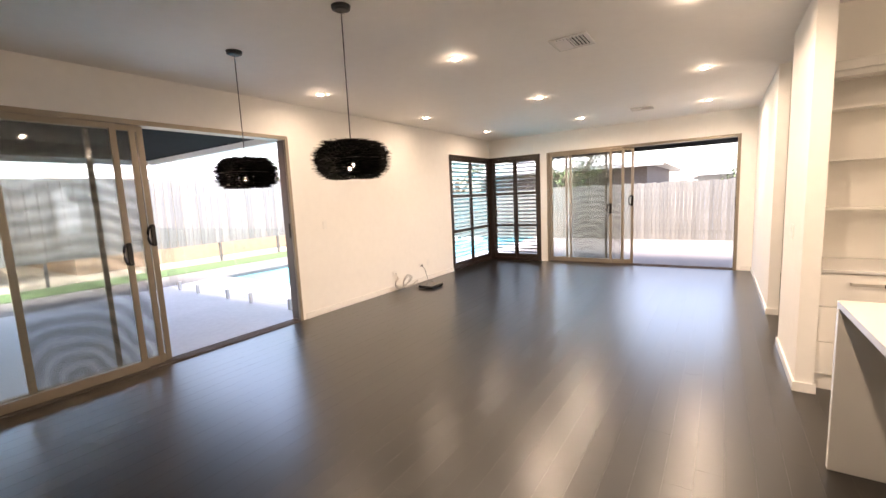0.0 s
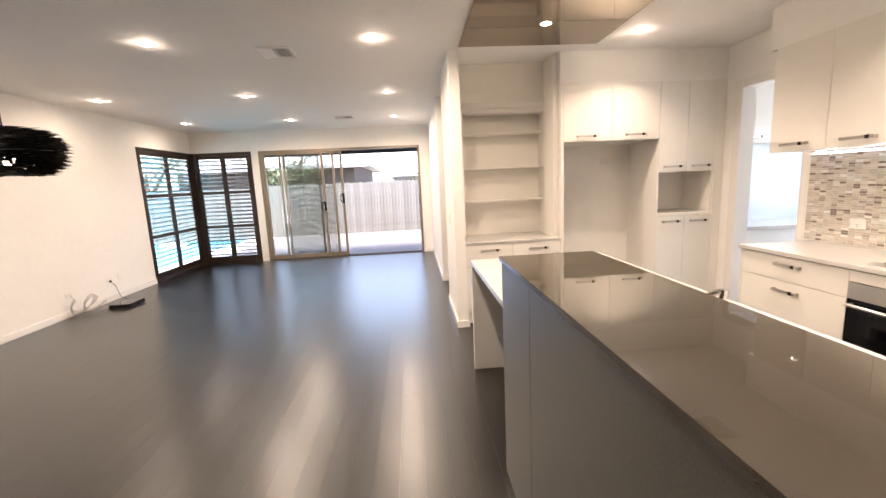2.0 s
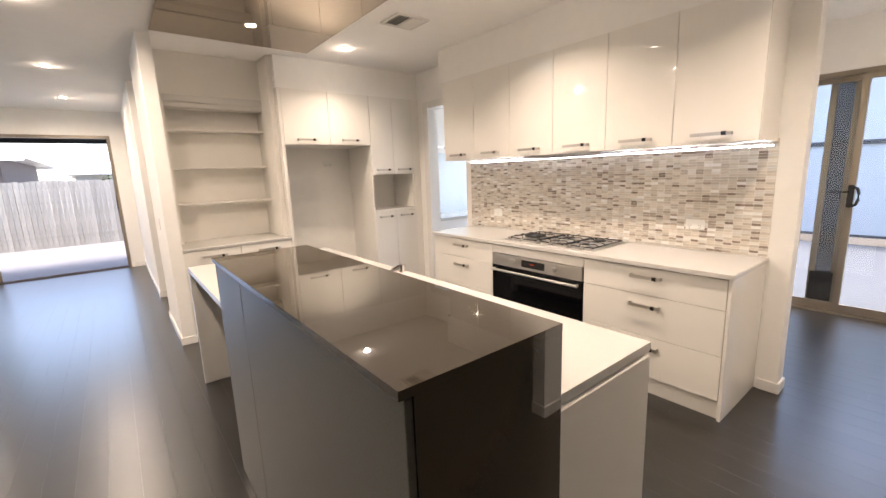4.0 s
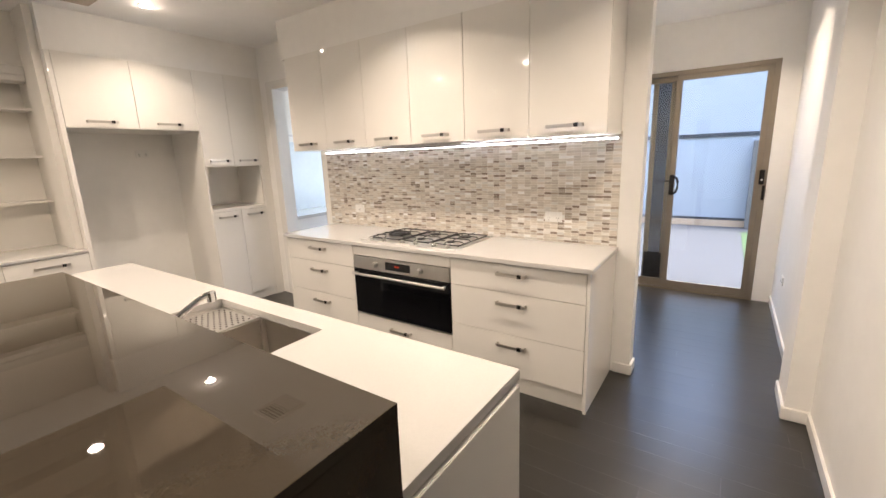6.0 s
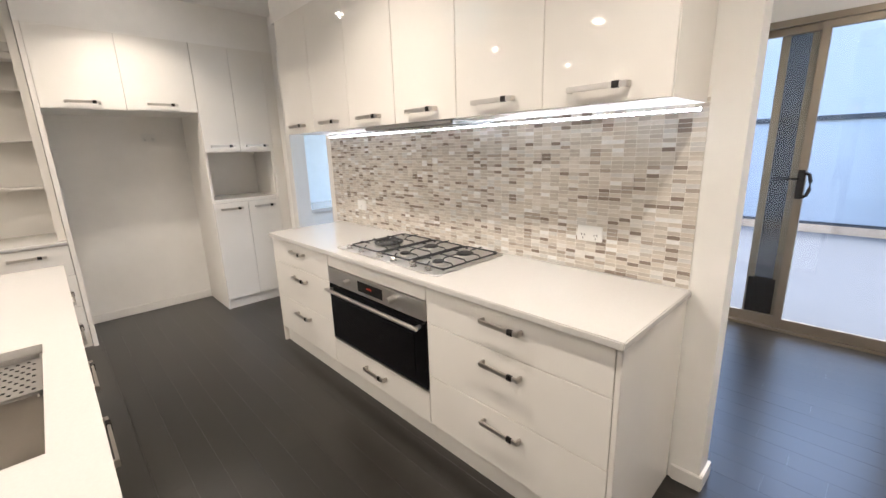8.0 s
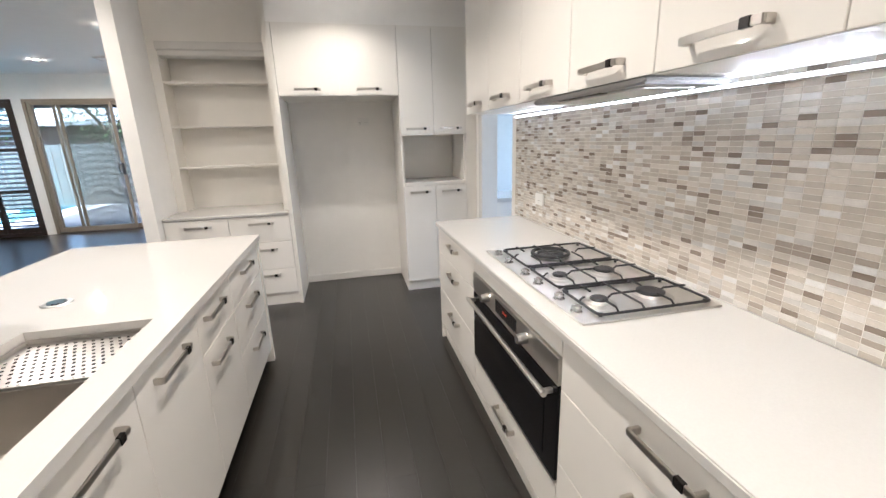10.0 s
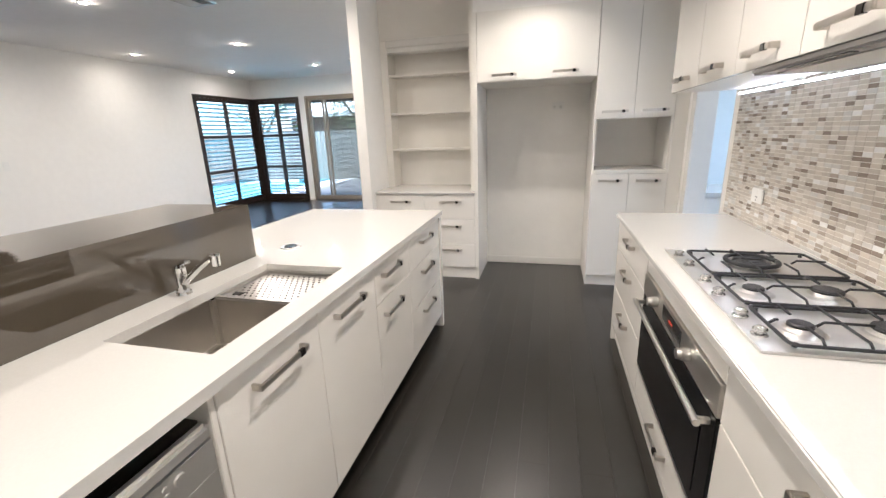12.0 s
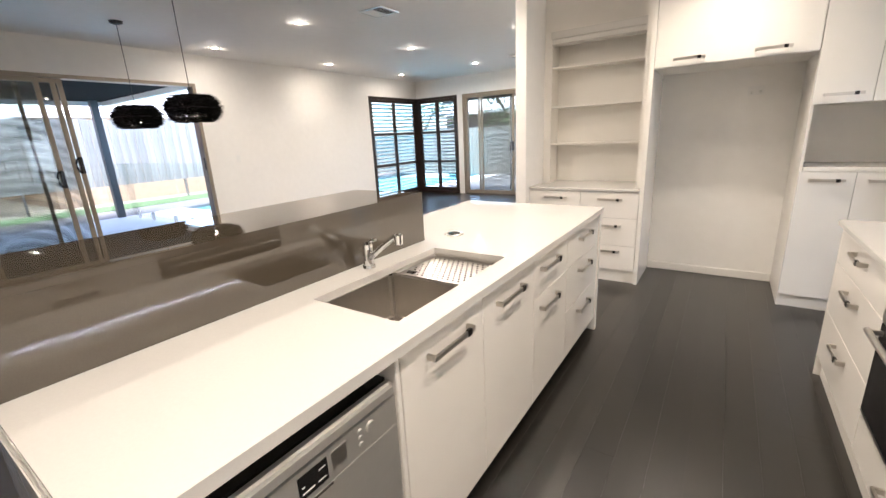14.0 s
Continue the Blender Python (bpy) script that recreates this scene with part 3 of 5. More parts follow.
ZD = (0.125, 0.405, 0.685, 0.868)
ZH = (0.332, 0.615, 0.808)
ym = (E0 + 0.02 + OV[0]) / 2
base_unit("drawer_cabinet", E0 + 0.02, OV[0], [("drawer", ZD[i], ZD[i + 1], (ym, ZH[i], 0.20)) for i in range(3)], "wide gloss white three-drawer base cabinet beside the oven", E0)
ym = (E1 - 0.02 + OV[1]) / 2
base_unit("drawer_cabinet", OV[1], E1 - 0.02, [("drawer", ZD[i], ZD[i + 1], (ym, ZH[i], 0.20)) for i in range(3)], "narrow gloss white three-drawer base cabinet by the doorway", E1 - 0.018)
ou = thing("oven_cabinet", "gloss white cabinet housing with a drawer below the oven", "cabinet", (FE + 0.3, 2.32, 0), group="east run of kitchen base cabinets")
part("carcass", boxes((FE + 0.55, E_IN - 0.002, OV[0] + 0.001, OV[1] - 0.001, 0.10, 0.872), (FE + 0.02, FE + 0.55, OV[0] + 0.001, OV[1] - 0.001, 0.10, 0.28)), M_CARCASS, ou)
part("kickboard", boxes((FE + 0.03, FE + 0.045, OV[0] + 0.001, OV[1] - 0.001, 0.0, 0.124)), M_CARCASS, ou)
front_panel(ou, "drawer", OV[0], OV[1], 0.125, 0.305, FE, "W", (2.325, 0.228, 0.20))
front_panel(ou, "filler", OV[0], OV[1], 0.795, 0.868, FE, "W")

# oven
oven = thing("oven", "wide stainless steel and black glass built-in oven", "oven", (FE + 0.3, 2.325, 0.3))
y0, y1 = OV[0] + 0.006, OV[1] - 0.006
part("body", boxes((FE + 0.02, FE + 0.54, y0 + 0.02, y1 - 0.02, 0.31, 0.785)), M_BLACK, oven)
part("control_panel", boxes((FE - 0.008, FE + 0.02, y0, y1, 0.690, 0.791), bevel=0.002), M_STEEL, oven, "brushed steel control panel")
door = part("oven_door", boxes((FE - 0.006, FE + 0.02, y0, y1, 0.318, 0.687), bevel=0.002), M_BLACKGLASS, oven, "black glass oven door")
part("window_glass", boxes((FE - 0.0085, FE - 0.006, y0 + 0.09, y1 - 0.09, 0.36, 0.60), bevel=0.001), M_BLACKGLASS, door)
part("bottom_trim", boxes((FE - 0.007, FE + 0.02, y0, y1, 0.308, 0.317)), M_STEEL, oven)
bm = bmesh.new()
tube(bm, [(FE - 0.045, y0 + 0.02, 0.655), (FE - 0.045, y1 - 0.02, 0.655)], 0.011, 12)
add_box(bm, FE - 0.045, FE - 0.006, y0 + 0.03, y0 + 0.045, 0.646, 0.664, bevel=0.002)
add_box(bm, FE - 0.045, FE - 0.006, y1 - 0.045, y1 - 0.03, 0.646, 0.664, bevel=0.002)
part("handle", bm, M_STEEL, door, "steel bar handle")
part("display", boxes((FE - 0.0095, FE - 0.0075, 2.325 - 0.12, 2.325 + 0.12, 0.712, 0.772)), M_DISPLAY, oven, "black clock display")
for k, dy in enumerate((-0.02, 0.0, 0.02, 0.04)):
    part("digit", boxes((FE - 0.0105, FE - 0.0095, 2.325 + dy * 0.6 - 0.003, 2.325 + dy * 0.6 + 0.003, 0.740, 0.750)), M_RED, oven, "red clock digit")
for yk in (2.325 - 0.215, 2.325 + 0.215):
    bm = cyl(bmesh.new(), (FE - 0.02, yk, 0.742), 0.021, 0.021, 0.026, "x")
    cyl(bm, (FE - 0.040, yk, 0.742), 0.017, 0.019, 0.016, "x")
    part("knob", bm, M_STEEL, oven, "steel oven knob")

wt = thing("worktop", "white quartz worktop along the mosaic splashback", "worktop", (4.4, 2.3, 0.875))
part("slab", boxes((4.088, E_IN - 0.002, E0 - 0.012, E1 + 0.005, 0.875, CT), bevel=0.004), M_QUARTZ, wt)
part("edge_strip", boxes((4.116, 4.13, E0 + 0.02, E1 - 0.01, 0.8715, 0.8748)), M_CARCASS, wt, "white shadow-gap strip below the slab")

# cooktop
CK = (1.838, 2.755, 4.162, 4.684)
ck = thing("cooktop", "stainless steel five-burner gas cooktop set in the worktop", "cooktop", (4.42, 2.30, CT))
part("tray", boxes((CK[2], CK[3], CK[0], CK[1], CT + 0.0005, CT + 0.007), bevel=0.003), M_TRAY, ck)
TRIVETS = ((1.862, 2.105), (2.128, 2.385), (2.408, 2.705))
XA, XB, XM = 4.235, 4.662, 4.40


def rounded_ring(xa, xb, ya, yb, r, z):
    pts = []
    for cx, cy, a0 in ((xb - r, yb - r, 0), (xa + r, yb - r, 90), (xa + r, ya + r, 180), (xb - r, ya + r, 270)):
        pts += [(cx + r * math.cos(radians(a0 + q)), cy + r * math.sin(radians(a0 + q)), z) for q in (0, 30, 60, 90)]
    return pts + pts[:1]


for ya, yb in TRIVETS:
    part("pressed_well", boxes((XA + 0.012, XB - 0.012, ya + 0.012, yb - 0.012, CT + 0.0068, CT + 0.0078), bevel=0.0004), M_TRAY, ck, "polished pressed well")
BURNERS = [(4.305, 1.972, 0.030), (4.515, 1.980, 0.048), (4.305, 2.245, 0.030), (4.510, 2.252, 0.042), (4.42, 2.553, 0.062)]
for x, y, r in BURNERS:
    bm = cyl(bmesh.new(), (x, y, CT + 0.0108), r + 0.030, r + 0.020, 0.006, "z", 32)
    cyl(bm, (x, y, CT + 0.0178), r + 0.008, r + 0.002, 0.008, "z", 32)
    b = part("burner", bm, M_STEEL, ck, "polished burner ring")
    bm = cyl(bmesh.new(), (x, y, CT + 0.0249), r, r, 0.006, "z", 32)
    cyl(bm, (x, y, CT + 0.0295), r * 0.96, r * 0.82, 0.0032, "z", 32)
    part("burner_cap", bm, M_IRON, b, "black enamel burner cap")
for r in (0.085, 0.040):
    bm = bmesh.new()
    tube(bm, [(4.42 + r * math.cos(math.pi * a / 16), 2.553 + r * math.sin(math.pi * a / 16), CT + 0.0265) for a in range(33)], 0.0085, 8)
    part("wok_ring", bm, M_IRON, ck, "black wok burner ring", True)
for ya, yb in TRIVETS:
    bm = bmesh.new()
    ym = (ya + yb) / 2
    zr, zf = CT + 0.018, CT + 0.031
    tube(bm, rounded_ring(XA, XB, ya, yb, 0.022, zr), 0.005, 8)
    gap = 0.042
    bars = [[(XA, ym), (4.30 - gap, ym)], [(4.305 + gap, ym), (4.512 - gap, ym)], [(4.512 + gap, ym), (XB, ym)], [(XM, ya), (XM, yb)]]
    for xf in (4.305, 4.512):
        bars += [[(xf, ya), (xf, ym - gap)], [(xf, yb), (xf, ym + gap)]]
    for (x0, y0), (x1, y1) in bars:
        d = Vector((x1 - x0, y1 - y0, 0)).normalized() * 0.016
        pts = [(x0, y0, zr), (x0 + d.x, y0 + d.y, zf)]
        pts += [(x1 - d.x, y1 - d.y, zf), (x1, y1, zr)] if (x0, y0) == (XM, ya) else [(x1, y1, zf)]
        tube(bm, pts, 0.0038, 6)
    for px in (XA + 0.015, XB - 0.015):
        for py in (ya + 0.015, yb - 0.015):
            cyl(bm, (px, py, CT + 0.012), 0.007, 0.006, 0.012, "z", 10)
    part("trivet", bm, M_IRON, ck, "black cast iron trivet", True)
for y in (1.933, 2.050, 2.218, 2.342, 2.526, 2.662):
    bm = cyl(bmesh.new(), (4.197, y, CT + 0.0085), 0.021, 0.020, 0.003)
    cyl(bm, (4.197, y, CT + 0.0150), 0.012, 0.015, 0.010)
    cyl(bm, (4.197, y, CT + 0.0225), 0.0175, 0.0175, 0.005)
    cyl(bm, (4.197, y, CT + 0.0275), 0.0175, 0.011, 0.005)
    part("knob", bm, M_KNOB, ck, "chrome control knob", True)

# wall cupboards
UX, UZ0, UZ1 = 4.354, 1.633, 2.44
U0, U1 = 0.935, 3.73
STEP = (U1 - U0) / 6
for i in range(6):
    a, b = U0 + i * STEP, U0 + (i + 1) * STEP
    u = thing("wall_cupboard", "gloss white wall cupboard above the mosaic splashback", "cupboard", (4.55, (a + b) / 2, UZ0), group="row of gloss wall cupboards")
    part("carcass", boxes((UX + 0.02, E_IN - 0.002, a + 0.001, b - 0.001, UZ0 + 0.002, UZ1)), M_CARCASS, u)
    front_panel(u, "door", a, b, UZ0, UZ1, UX, "W", ((a + b) / 2 + 0.005, UZ0 + 0.055, 0.22))
structure("wall_bulkhead", boxes((UX + 0.006, E_IN, U0 - 0.02, U1 + 0.07, UZ1, CEIL)), M_WALL, "white bulkhead above the wall cupboards", "bulkhead")
hood = thing("range_hood", "slim silver range hood under the wall cupboards", "range hood", (4.5, 2.3, 1.62))
part("body", boxes((UX + 0.0, E_IN - 0.07, 1.90, 2.64, UZ0 - 0.022, UZ0 - 0.001), bevel=0.006), M_HOOD, hood)
part("filter", boxes((UX + 0.05, E_IN - 0.14, 1.97, 2.57, UZ0 - 0.026, UZ0 - 0.022), bevel=0.001), M_STEEL, hood, "steel grease filter")
part("control_strip", boxes((UX + 0.008, UX + 0.03, 2.12, 2.42, UZ0 - 0.025, UZ0 - 0.022), bevel=0.001), M_BLACK, hood, "black control strip")
led = thing("led_strip", "cool white led strip below the wall cupboards", "light strip", (4.70, 2.3, 1.62))
part("channel", boxes((E_IN - 0.016, E_IN - 0.010, U0 + 0.01, U1 - 0.02, UZ0 - 0.030, UZ0 - 0.012)), M_ALU, led)
part("diffuser", boxes((E_IN - 0.024, E_IN - 0.0165, U0 + 0.012, U1 - 0.022, UZ0 - 0.027, UZ0 - 0.015)), M_LED, led, "glowing white diffuser")
diode = mesh_of("diode", boxes((-0.002, 0.0, -0.005, 0.005, -0.003, 0.003)), M_DIODE)
for k in range(69):
    ob = new("diode", diode)
    ob.matrix_world = pose(E_IN - 0.0242, U0 + 0.02 + k * 0.04, UZ0 - 0.021)
    ob.parent = led
    ob.matrix_parent_inverse = led.matrix_world.inverted()

# tall cabinets on the north side
NF = 4.715


def drawers_north(x0, x1, name, label):
    u = thing(name, label, "cabinet", ((x0 + x1) / 2, 5.0, 0))
    part("carcass", boxes((x0 + 0.001, x1 - 0.001, NF + 0.02, 5.329, 0.12, 0.862)), M_CARCASS, u)
    part("kickboard", boxes((x0 + 0.001, x1 - 0.001, NF + 0.03, NF + 0.045, 0, 0.119)), M_CARCASS, u)
    return u


u = drawers_north(1.926, 2.955, "drawer_cabinet", "gloss white drawer cabinet below the open shelves")
xm = (1.926 + 2.955) / 2
for a, b in ((1.926, xm), (xm, 2.955)):
    front_panel(u, "drawer", a, b, 0.62, 0.858, NF, "S", ((a + b) / 2 + 0.015, 0.793, 0.215))
    front_panel(u, "drawer", a, b, 0.36, 0.62, NF, "S", ((a + b) / 2 + 0.015, 0.549, 0.215))
    front_panel(u, "drawer", a, b, 0.12, 0.36, NF, "S", ((a + b) / 2 + 0.015, 0.304, 0.215))
ct2 = thing("shelf_worktop", "white quartz top of the drawer cabinet", "worktop", (2.44, 5.0, 0.865))
part("slab", boxes((1.926, 2.955, NF - 0.01, 5.329, 0.865, 0.887), bevel=0.003), M_QUARTZ, ct2)
ns = thing("shelf_niche", "tall white niche with three open shelves", "shelves", (2.45, 5.2, 0.887))
part("side", boxes((1.926, 2.0, 5.10, 5.329, 0.888, 2.36)), M_CARCASS, ns)
part("side", boxes((2.905, 2.954, 4.80, 5.329, 0.888, CEIL - 0.002)), M_CARCASS, ns)
part("back", boxes((2.0, 2.905, 5.315, 5.329, 0.888, 2.36)), M_CARCASS, ns)
for z in (1.295, 1.665, 2.04):
    part("shelf", boxes((2.001, 2.904, 5.12, 5.314, z - 0.018, z), bevel=0.0015), M_CARCASS, ns)
part("fascia", boxes((1.926, 2.905, 5.10, 5.329, 2.362, CEIL - 0.002)), M_CARCASS, ns)
rb = thing("roller_case", "pale roller door case at the niche top", "roller door", (2.45, 5.1, 2.26))
part("case", boxes((1.99, 2.905, 5.085, 5.19, 2.29, 2.36), bevel=0.006), M_DARKROOM, rb)
part("roll", cyl(bmesh.new(), (2.4525, 5.15, 2.275), 0.045, 0.045, 0.90, "x"), M_DARKROOM, rb, smooth=True)
part("bottom_rail", boxes((2.002, 2.903, 5.095, 5.125, 2.245, 2.288), bevel=0.003), M_DARKROOM, rb)

# fridge recess and cupboards over it
oc = thing("overhead_cupboard", "gloss white cupboard over the empty fridge recess", "cupboard", (3.5, 5.0, 1.87))
part("carcass", boxes((2.99, 4.01, NF + 0.02, 5.329, 1.868, 2.44)), M_CARCASS, oc)
part("side_panel", boxes((2.957, 2.989, NF, 5.329, 0, 2.44), bevel=0.0015), M_GLOSS, oc)
front_panel(oc, "door", 2.99, 3.50, 1.87, 2.44, NF, "S", (3.234, 1.92, 0.215))
front_panel(oc, "door", 3.50, 4.01, 1.87, 2.44, NF, "S", (3.752, 1.92, 0.215))
pt = thing("pantry_cupboard", "tall gloss white pantry with an open microwave niche", "cupboard", (4.36, 5.0, 0))
PX0, PX1 = 4.012, 4.632
for b in ((PX0, PX0 + 0.018, NF + 0.02, 5.329, 0.0, 2.44), (PX1 - 0.018, PX1, NF + 0.02, 5.329, 0.0, 2.44)):
    part("side_panel", boxes(b), M_CARCASS, pt)
part("lower_box", boxes((PX0 + 0.018, PX1 - 0.018, NF + 0.02, 5.329, 0.10, 1.054)), M_CARCASS, pt)
part("upper_box", boxes((PX0 + 0.018, PX1 - 0.018, NF + 0.02, 5.329, 1.52, 2.44)), M_CARCASS, pt)
part("niche_back", boxes((PX0 + 0.018, PX1 - 0.018, 5.20, 5.329, 1.054, 1.52)), M_CARCASS, pt)
part("kickboard", boxes((PX0 + 0.018, PX1 - 0.018, NF + 0.03, NF + 0.045, 0, 0.099)), M_CARCASS, pt)
part("niche_shelf", boxes((PX0 + 0.0185, PX1 - 0.0185, NF, 5.1995, 1.055, 1.085), bevel=0.002), M_GLOSS, pt)
part("filler", boxes((PX1 + 0.001, E_IN - 0.002, NF + 0.004, NF + 0.022, 0.0, 2.44)), M_CARCASS, pt)
pm = (PX0 + PX1) / 2
for a, b in ((PX0, pm), (pm, PX1)):
    front_panel(pt, "upper_door", a, b, 1.515, 2.44, NF, "S", ((a + b) / 2 + 0.003, 1.575, 0.205))
    front_panel(pt, "lower_door", a, b, 0.10, 1.052, NF, "S", ((a + b) / 2 + 0.003, 0.994, 0.195))
structure("wall_bulkhead_north", boxes((2.957, E_IN, NF + 0.012, 5.33, 2.44, CEIL)), M_WALL, "white bulkhead above the tall cupboards", "bulkhead")

# ---- island ----
IX0, IX1, IY0, IY1, IZ = 1.815, 2.285, 0.748, 2.418, 1.155
isl = thing("island_bar", "raised brown polished stone breakfast bar", "kitchen island", (2.05, 1.58, 0))
part("top", boxes((IX0, IX1, IY0, IY1, IZ - 0.02, IZ), bevel=0.0006), M_BROWN, isl)
part("west_panel", boxes((IX0 + 0.012, IX0 + 0.03, IY0 + 0.002, 1.933, 0.0, IZ - 0.024), bevel=0.001), M_BROWN_SATIN, isl, "satin brown stone side panel")
part("west_panel", boxes((IX0 + 0.012, IX0 + 0.03, 1.937, IY1 - 0.002, 0.0, IZ - 0.024), bevel=0.001), M_BROWN_SATIN, isl, "satin brown stone side panel")
part("south_panel", boxes((IX0 + 0.032, IX1 - 0.0005, IY0 + 0.0005, IY0 + 0.018, 0.0, IZ - 0.0202), bevel=0.0004), M_BROWN, isl)
part("splash_panel", boxes((IX1 - 0.018, IX1 - 0.0004, IY0 + 0.019, IY1 - 0.0004, 0.0, IZ - 0.0202), bevel=0.0003), M_BROWN, isl)
part("north_panel", boxes((IX0 + 0.032, IX1 - 0.02, IY1 - 0.02, IY1 - 0.001, 0.0, IZ - 0.021), bevel=0.001), M_BROWN, isl)
part("core", boxes((IX0 + 0.032, IX1 - 0.02, IY0 + 0.02, IY1 - 0.022, 0.0, IZ - 0.022)), M_SUBFLOOR, isl)

BX0, BX1, BY0, BY1 = IX1 + 0.001, 2.90, 0.812, 3.66
SINK = (2.42, 2.80, 1.576, 2.312)
bt = thing("island_worktop", "white quartz island worktop with an undermount sink cutout", "worktop", (2.6, 2.2, 0.875))
Z0, Z1 = 0.872, CT
part("slab", grid_slab([1.842, BX0, SINK[0], SINK[1], BX1], [BY0, SINK[2], SINK[3], IY1 + 0.001, BY1], {(0, 0), (0, 1), (0, 2), (2, 1)}, Z0, Z1), M_QUARTZ, bt)
part("end_panel", boxes((1.842, BX1 - 0.012, BY1 - 0.04, BY1 - 0.001, 0.0, Z0), bevel=0.002), M_GLOSS, bt, "white end panel down to the floor")
FI = 2.878


def island_unit(y0, y1, fronts, label, name="drawer_cabinet", low=False):
    u = thing(name, label, "cabinet", (2.6, (y0 + y1) / 2, 0), group="island cabinets facing the cooktop")
    part("carcass", boxes((BX0, FI - 0.02, y0 + 0.001, y1 - 0.001, 0.10, 0.62 if low else 0.868)), M_CARCASS, u)
    part("kickboard", boxes((FI - 0.075, FI - 0.06, y0 + 0.001, y1 - 0.001, 0, 0.099)), M_SUBFLOOR, u, "dark recessed kickboard")
    for nm, a, b, z0, z1, h in fronts:
        front_panel(u, nm, a, b, z0, z1, FI, "E", h)
    return u


C0, C1, C2, C3, C4 = 1.483, 1.955, 2.45, 2.94, 3.618
island_unit(C0, C2, [("door", C0, C1, 0.10, 0.862, (1.724, 0.795, 0.24)), ("door", C1, C2, 0.10, 0.862, (2.18, 0.795, 0.24))], "gloss white sink cupboard with two doors", "sink_cupboard", True)
island_unit(C2, C3, [("drawer", C2, C3, 0.665, 0.862, (2.645, 0.797, 0.24)), ("drawer", C2, C3, 0.10, 0.665, (2.645, 0.595, 0.24))], "gloss white two-drawer island cabinet")
island_unit(C3, C4, [("drawer", C3, C4, 0.665, 0.862, (3.265, 0.80, 0.24)), ("drawer", C3, C4, 0.405, 0.665, (3.275, 0.60, 0.24)), ("drawer", C3, C4, 0.10, 0.405, (3.28, 0.33, 0.24))],
            "gloss white three-drawer island cabinet")
ep = thing("island_end_panel", "white end panel beside the dishwasher", "panel", (2.6, 0.84, 0))
part("panel", boxes((BX0, FI + 0.012, BY0 - 0.006, BY0 + 0.045, 0, 0.862), bevel=0.003), M_GLOSS, ep)
ip = thing("divider_panel", "white divider panel between dishwasher and sink cupboard", "panel", (2.6, C0 - 0.012, 0))
part("panel", boxes((BX0, FI, C0 - 0.02, C0 - 0.002, 0.0, 0.868), bevel=0.002), M_GLOSS, ip)

# dishwasher
dw = thing("dishwasher", "silver freestanding dishwasher under the island worktop", "dishwasher", (2.6, 1.17, 0))
D0, D1 = BY0 + 0.05, C0 - 0.024
part("body", boxes((BX0 + 0.02, FI - 0.035, D0 + 0.004, D1 - 0.004, 0.02, 0.80)), M_BLACK, dw)
part("door", boxes((FI - 0.034, FI - 0.006, D0, D1, 0.12, 0.6642), bevel=0.001), M_SILVER, dw)
cp = part("control_panel", boxes((FI - 0.034, FI - 0.006, D0, D1, 0.665, 0.752), bevel=0.001), M_SILVER, dw, "silver control panel")
part("top_grip", boxes((FI - 0.034, FI + 0.002, D0, D1, 0.756, 0.802), bevel=0.012), M_SILVER, dw, "rounded silver grip rail")
part("kick_plate", boxes((FI - 0.07, FI - 0.055, D0, D1, 0.0, 0.11)), M_BLACK, dw)
part("display", boxes((FI - 0.0065, FI - 0.0045, 1.135, 1.215, 0.680, 0.739)), M_DISPLAY, cp, "black display")
for y0, y1, z in ((1.143, 1.175, 0.692), (1.185, 1.208, 0.692), (1.143, 1.150, 0.708), (1.190, 1.208, 0.720)):
    part("readout", boxes((FI - 0.005, FI - 0.0035, y0, y1, z, z + 0.003)), M_PLASTIC, cp)
part("label_plate", boxes((FI - 0.0065, FI - 0.0050, 1.228, 1.275, 0.690, 0.738), bevel=0.0005), M_STEEL, cp)
for z in (0.693, 0.712, 0.731):
    part("button", cyl(bmesh.new(), (FI - 0.0045, 1.322, z), 0.007, 0.006, 0.003, "x", 16), M_SILVER, cp)
part("dial", cyl(bmesh.new(), (FI - 0.004, 1.358, 0.722), 0.016, 0.014, 0.006, "x"), M_SILVER, cp)
part("badge", boxes((FI - 0.0065, FI - 0.0052, 1.17, 1.225, 0.655, 0.662)), M_GREY, dw, "small grey badge bar")

# sink
sk = thing("sink", "stainless steel sink bowl with a perforated drainer tray", "sink", (2.61, 1.94, 0.7))
s0, s1, q0, q1 = SINK
qm = 1.98
part("bowl", tub(s0, s1, q0, qm, 0.670, 0.871), M_SINK, sk)
part("waste", cyl(cyl(bmesh.new(), (2.61, 1.78, 0.674), 0.045, 0.045, 0.004), (2.61, 1.78, 0.678), 0.028, 0.024, 0.006), M_CHROME, sk, "chrome waste")
part("drainer_bowl", tub(s0, s1, qm + 0.008, q1, 0.80, 0.871), M_SINK, sk)
tray = part("drainer_tray", boxes((s0 + 0.012, s1 - 0.012, qm + 0.016, q1 - 0.012, 0.862, 0.866), bevel=0.001), M_STEEL, sk, "perforated steel drainer tray")
for e in ((s0 + 0.004, s0 + 0.012, qm + 0.008, q1 - 0.004), (s1 - 0.012, s1 - 0.004, qm + 0.008, q1 - 0.004), (s0 + 0.012, s1 - 0.012, qm + 0.008, qm + 0.016), (s0 + 0.012, s1 - 0.012, q1 - 0.012, q1 - 0.004)):
    part("rim", boxes((*e, 0.855, 0.878), bevel=0.001), M_STEEL, tray)
bm = bmesh.new()
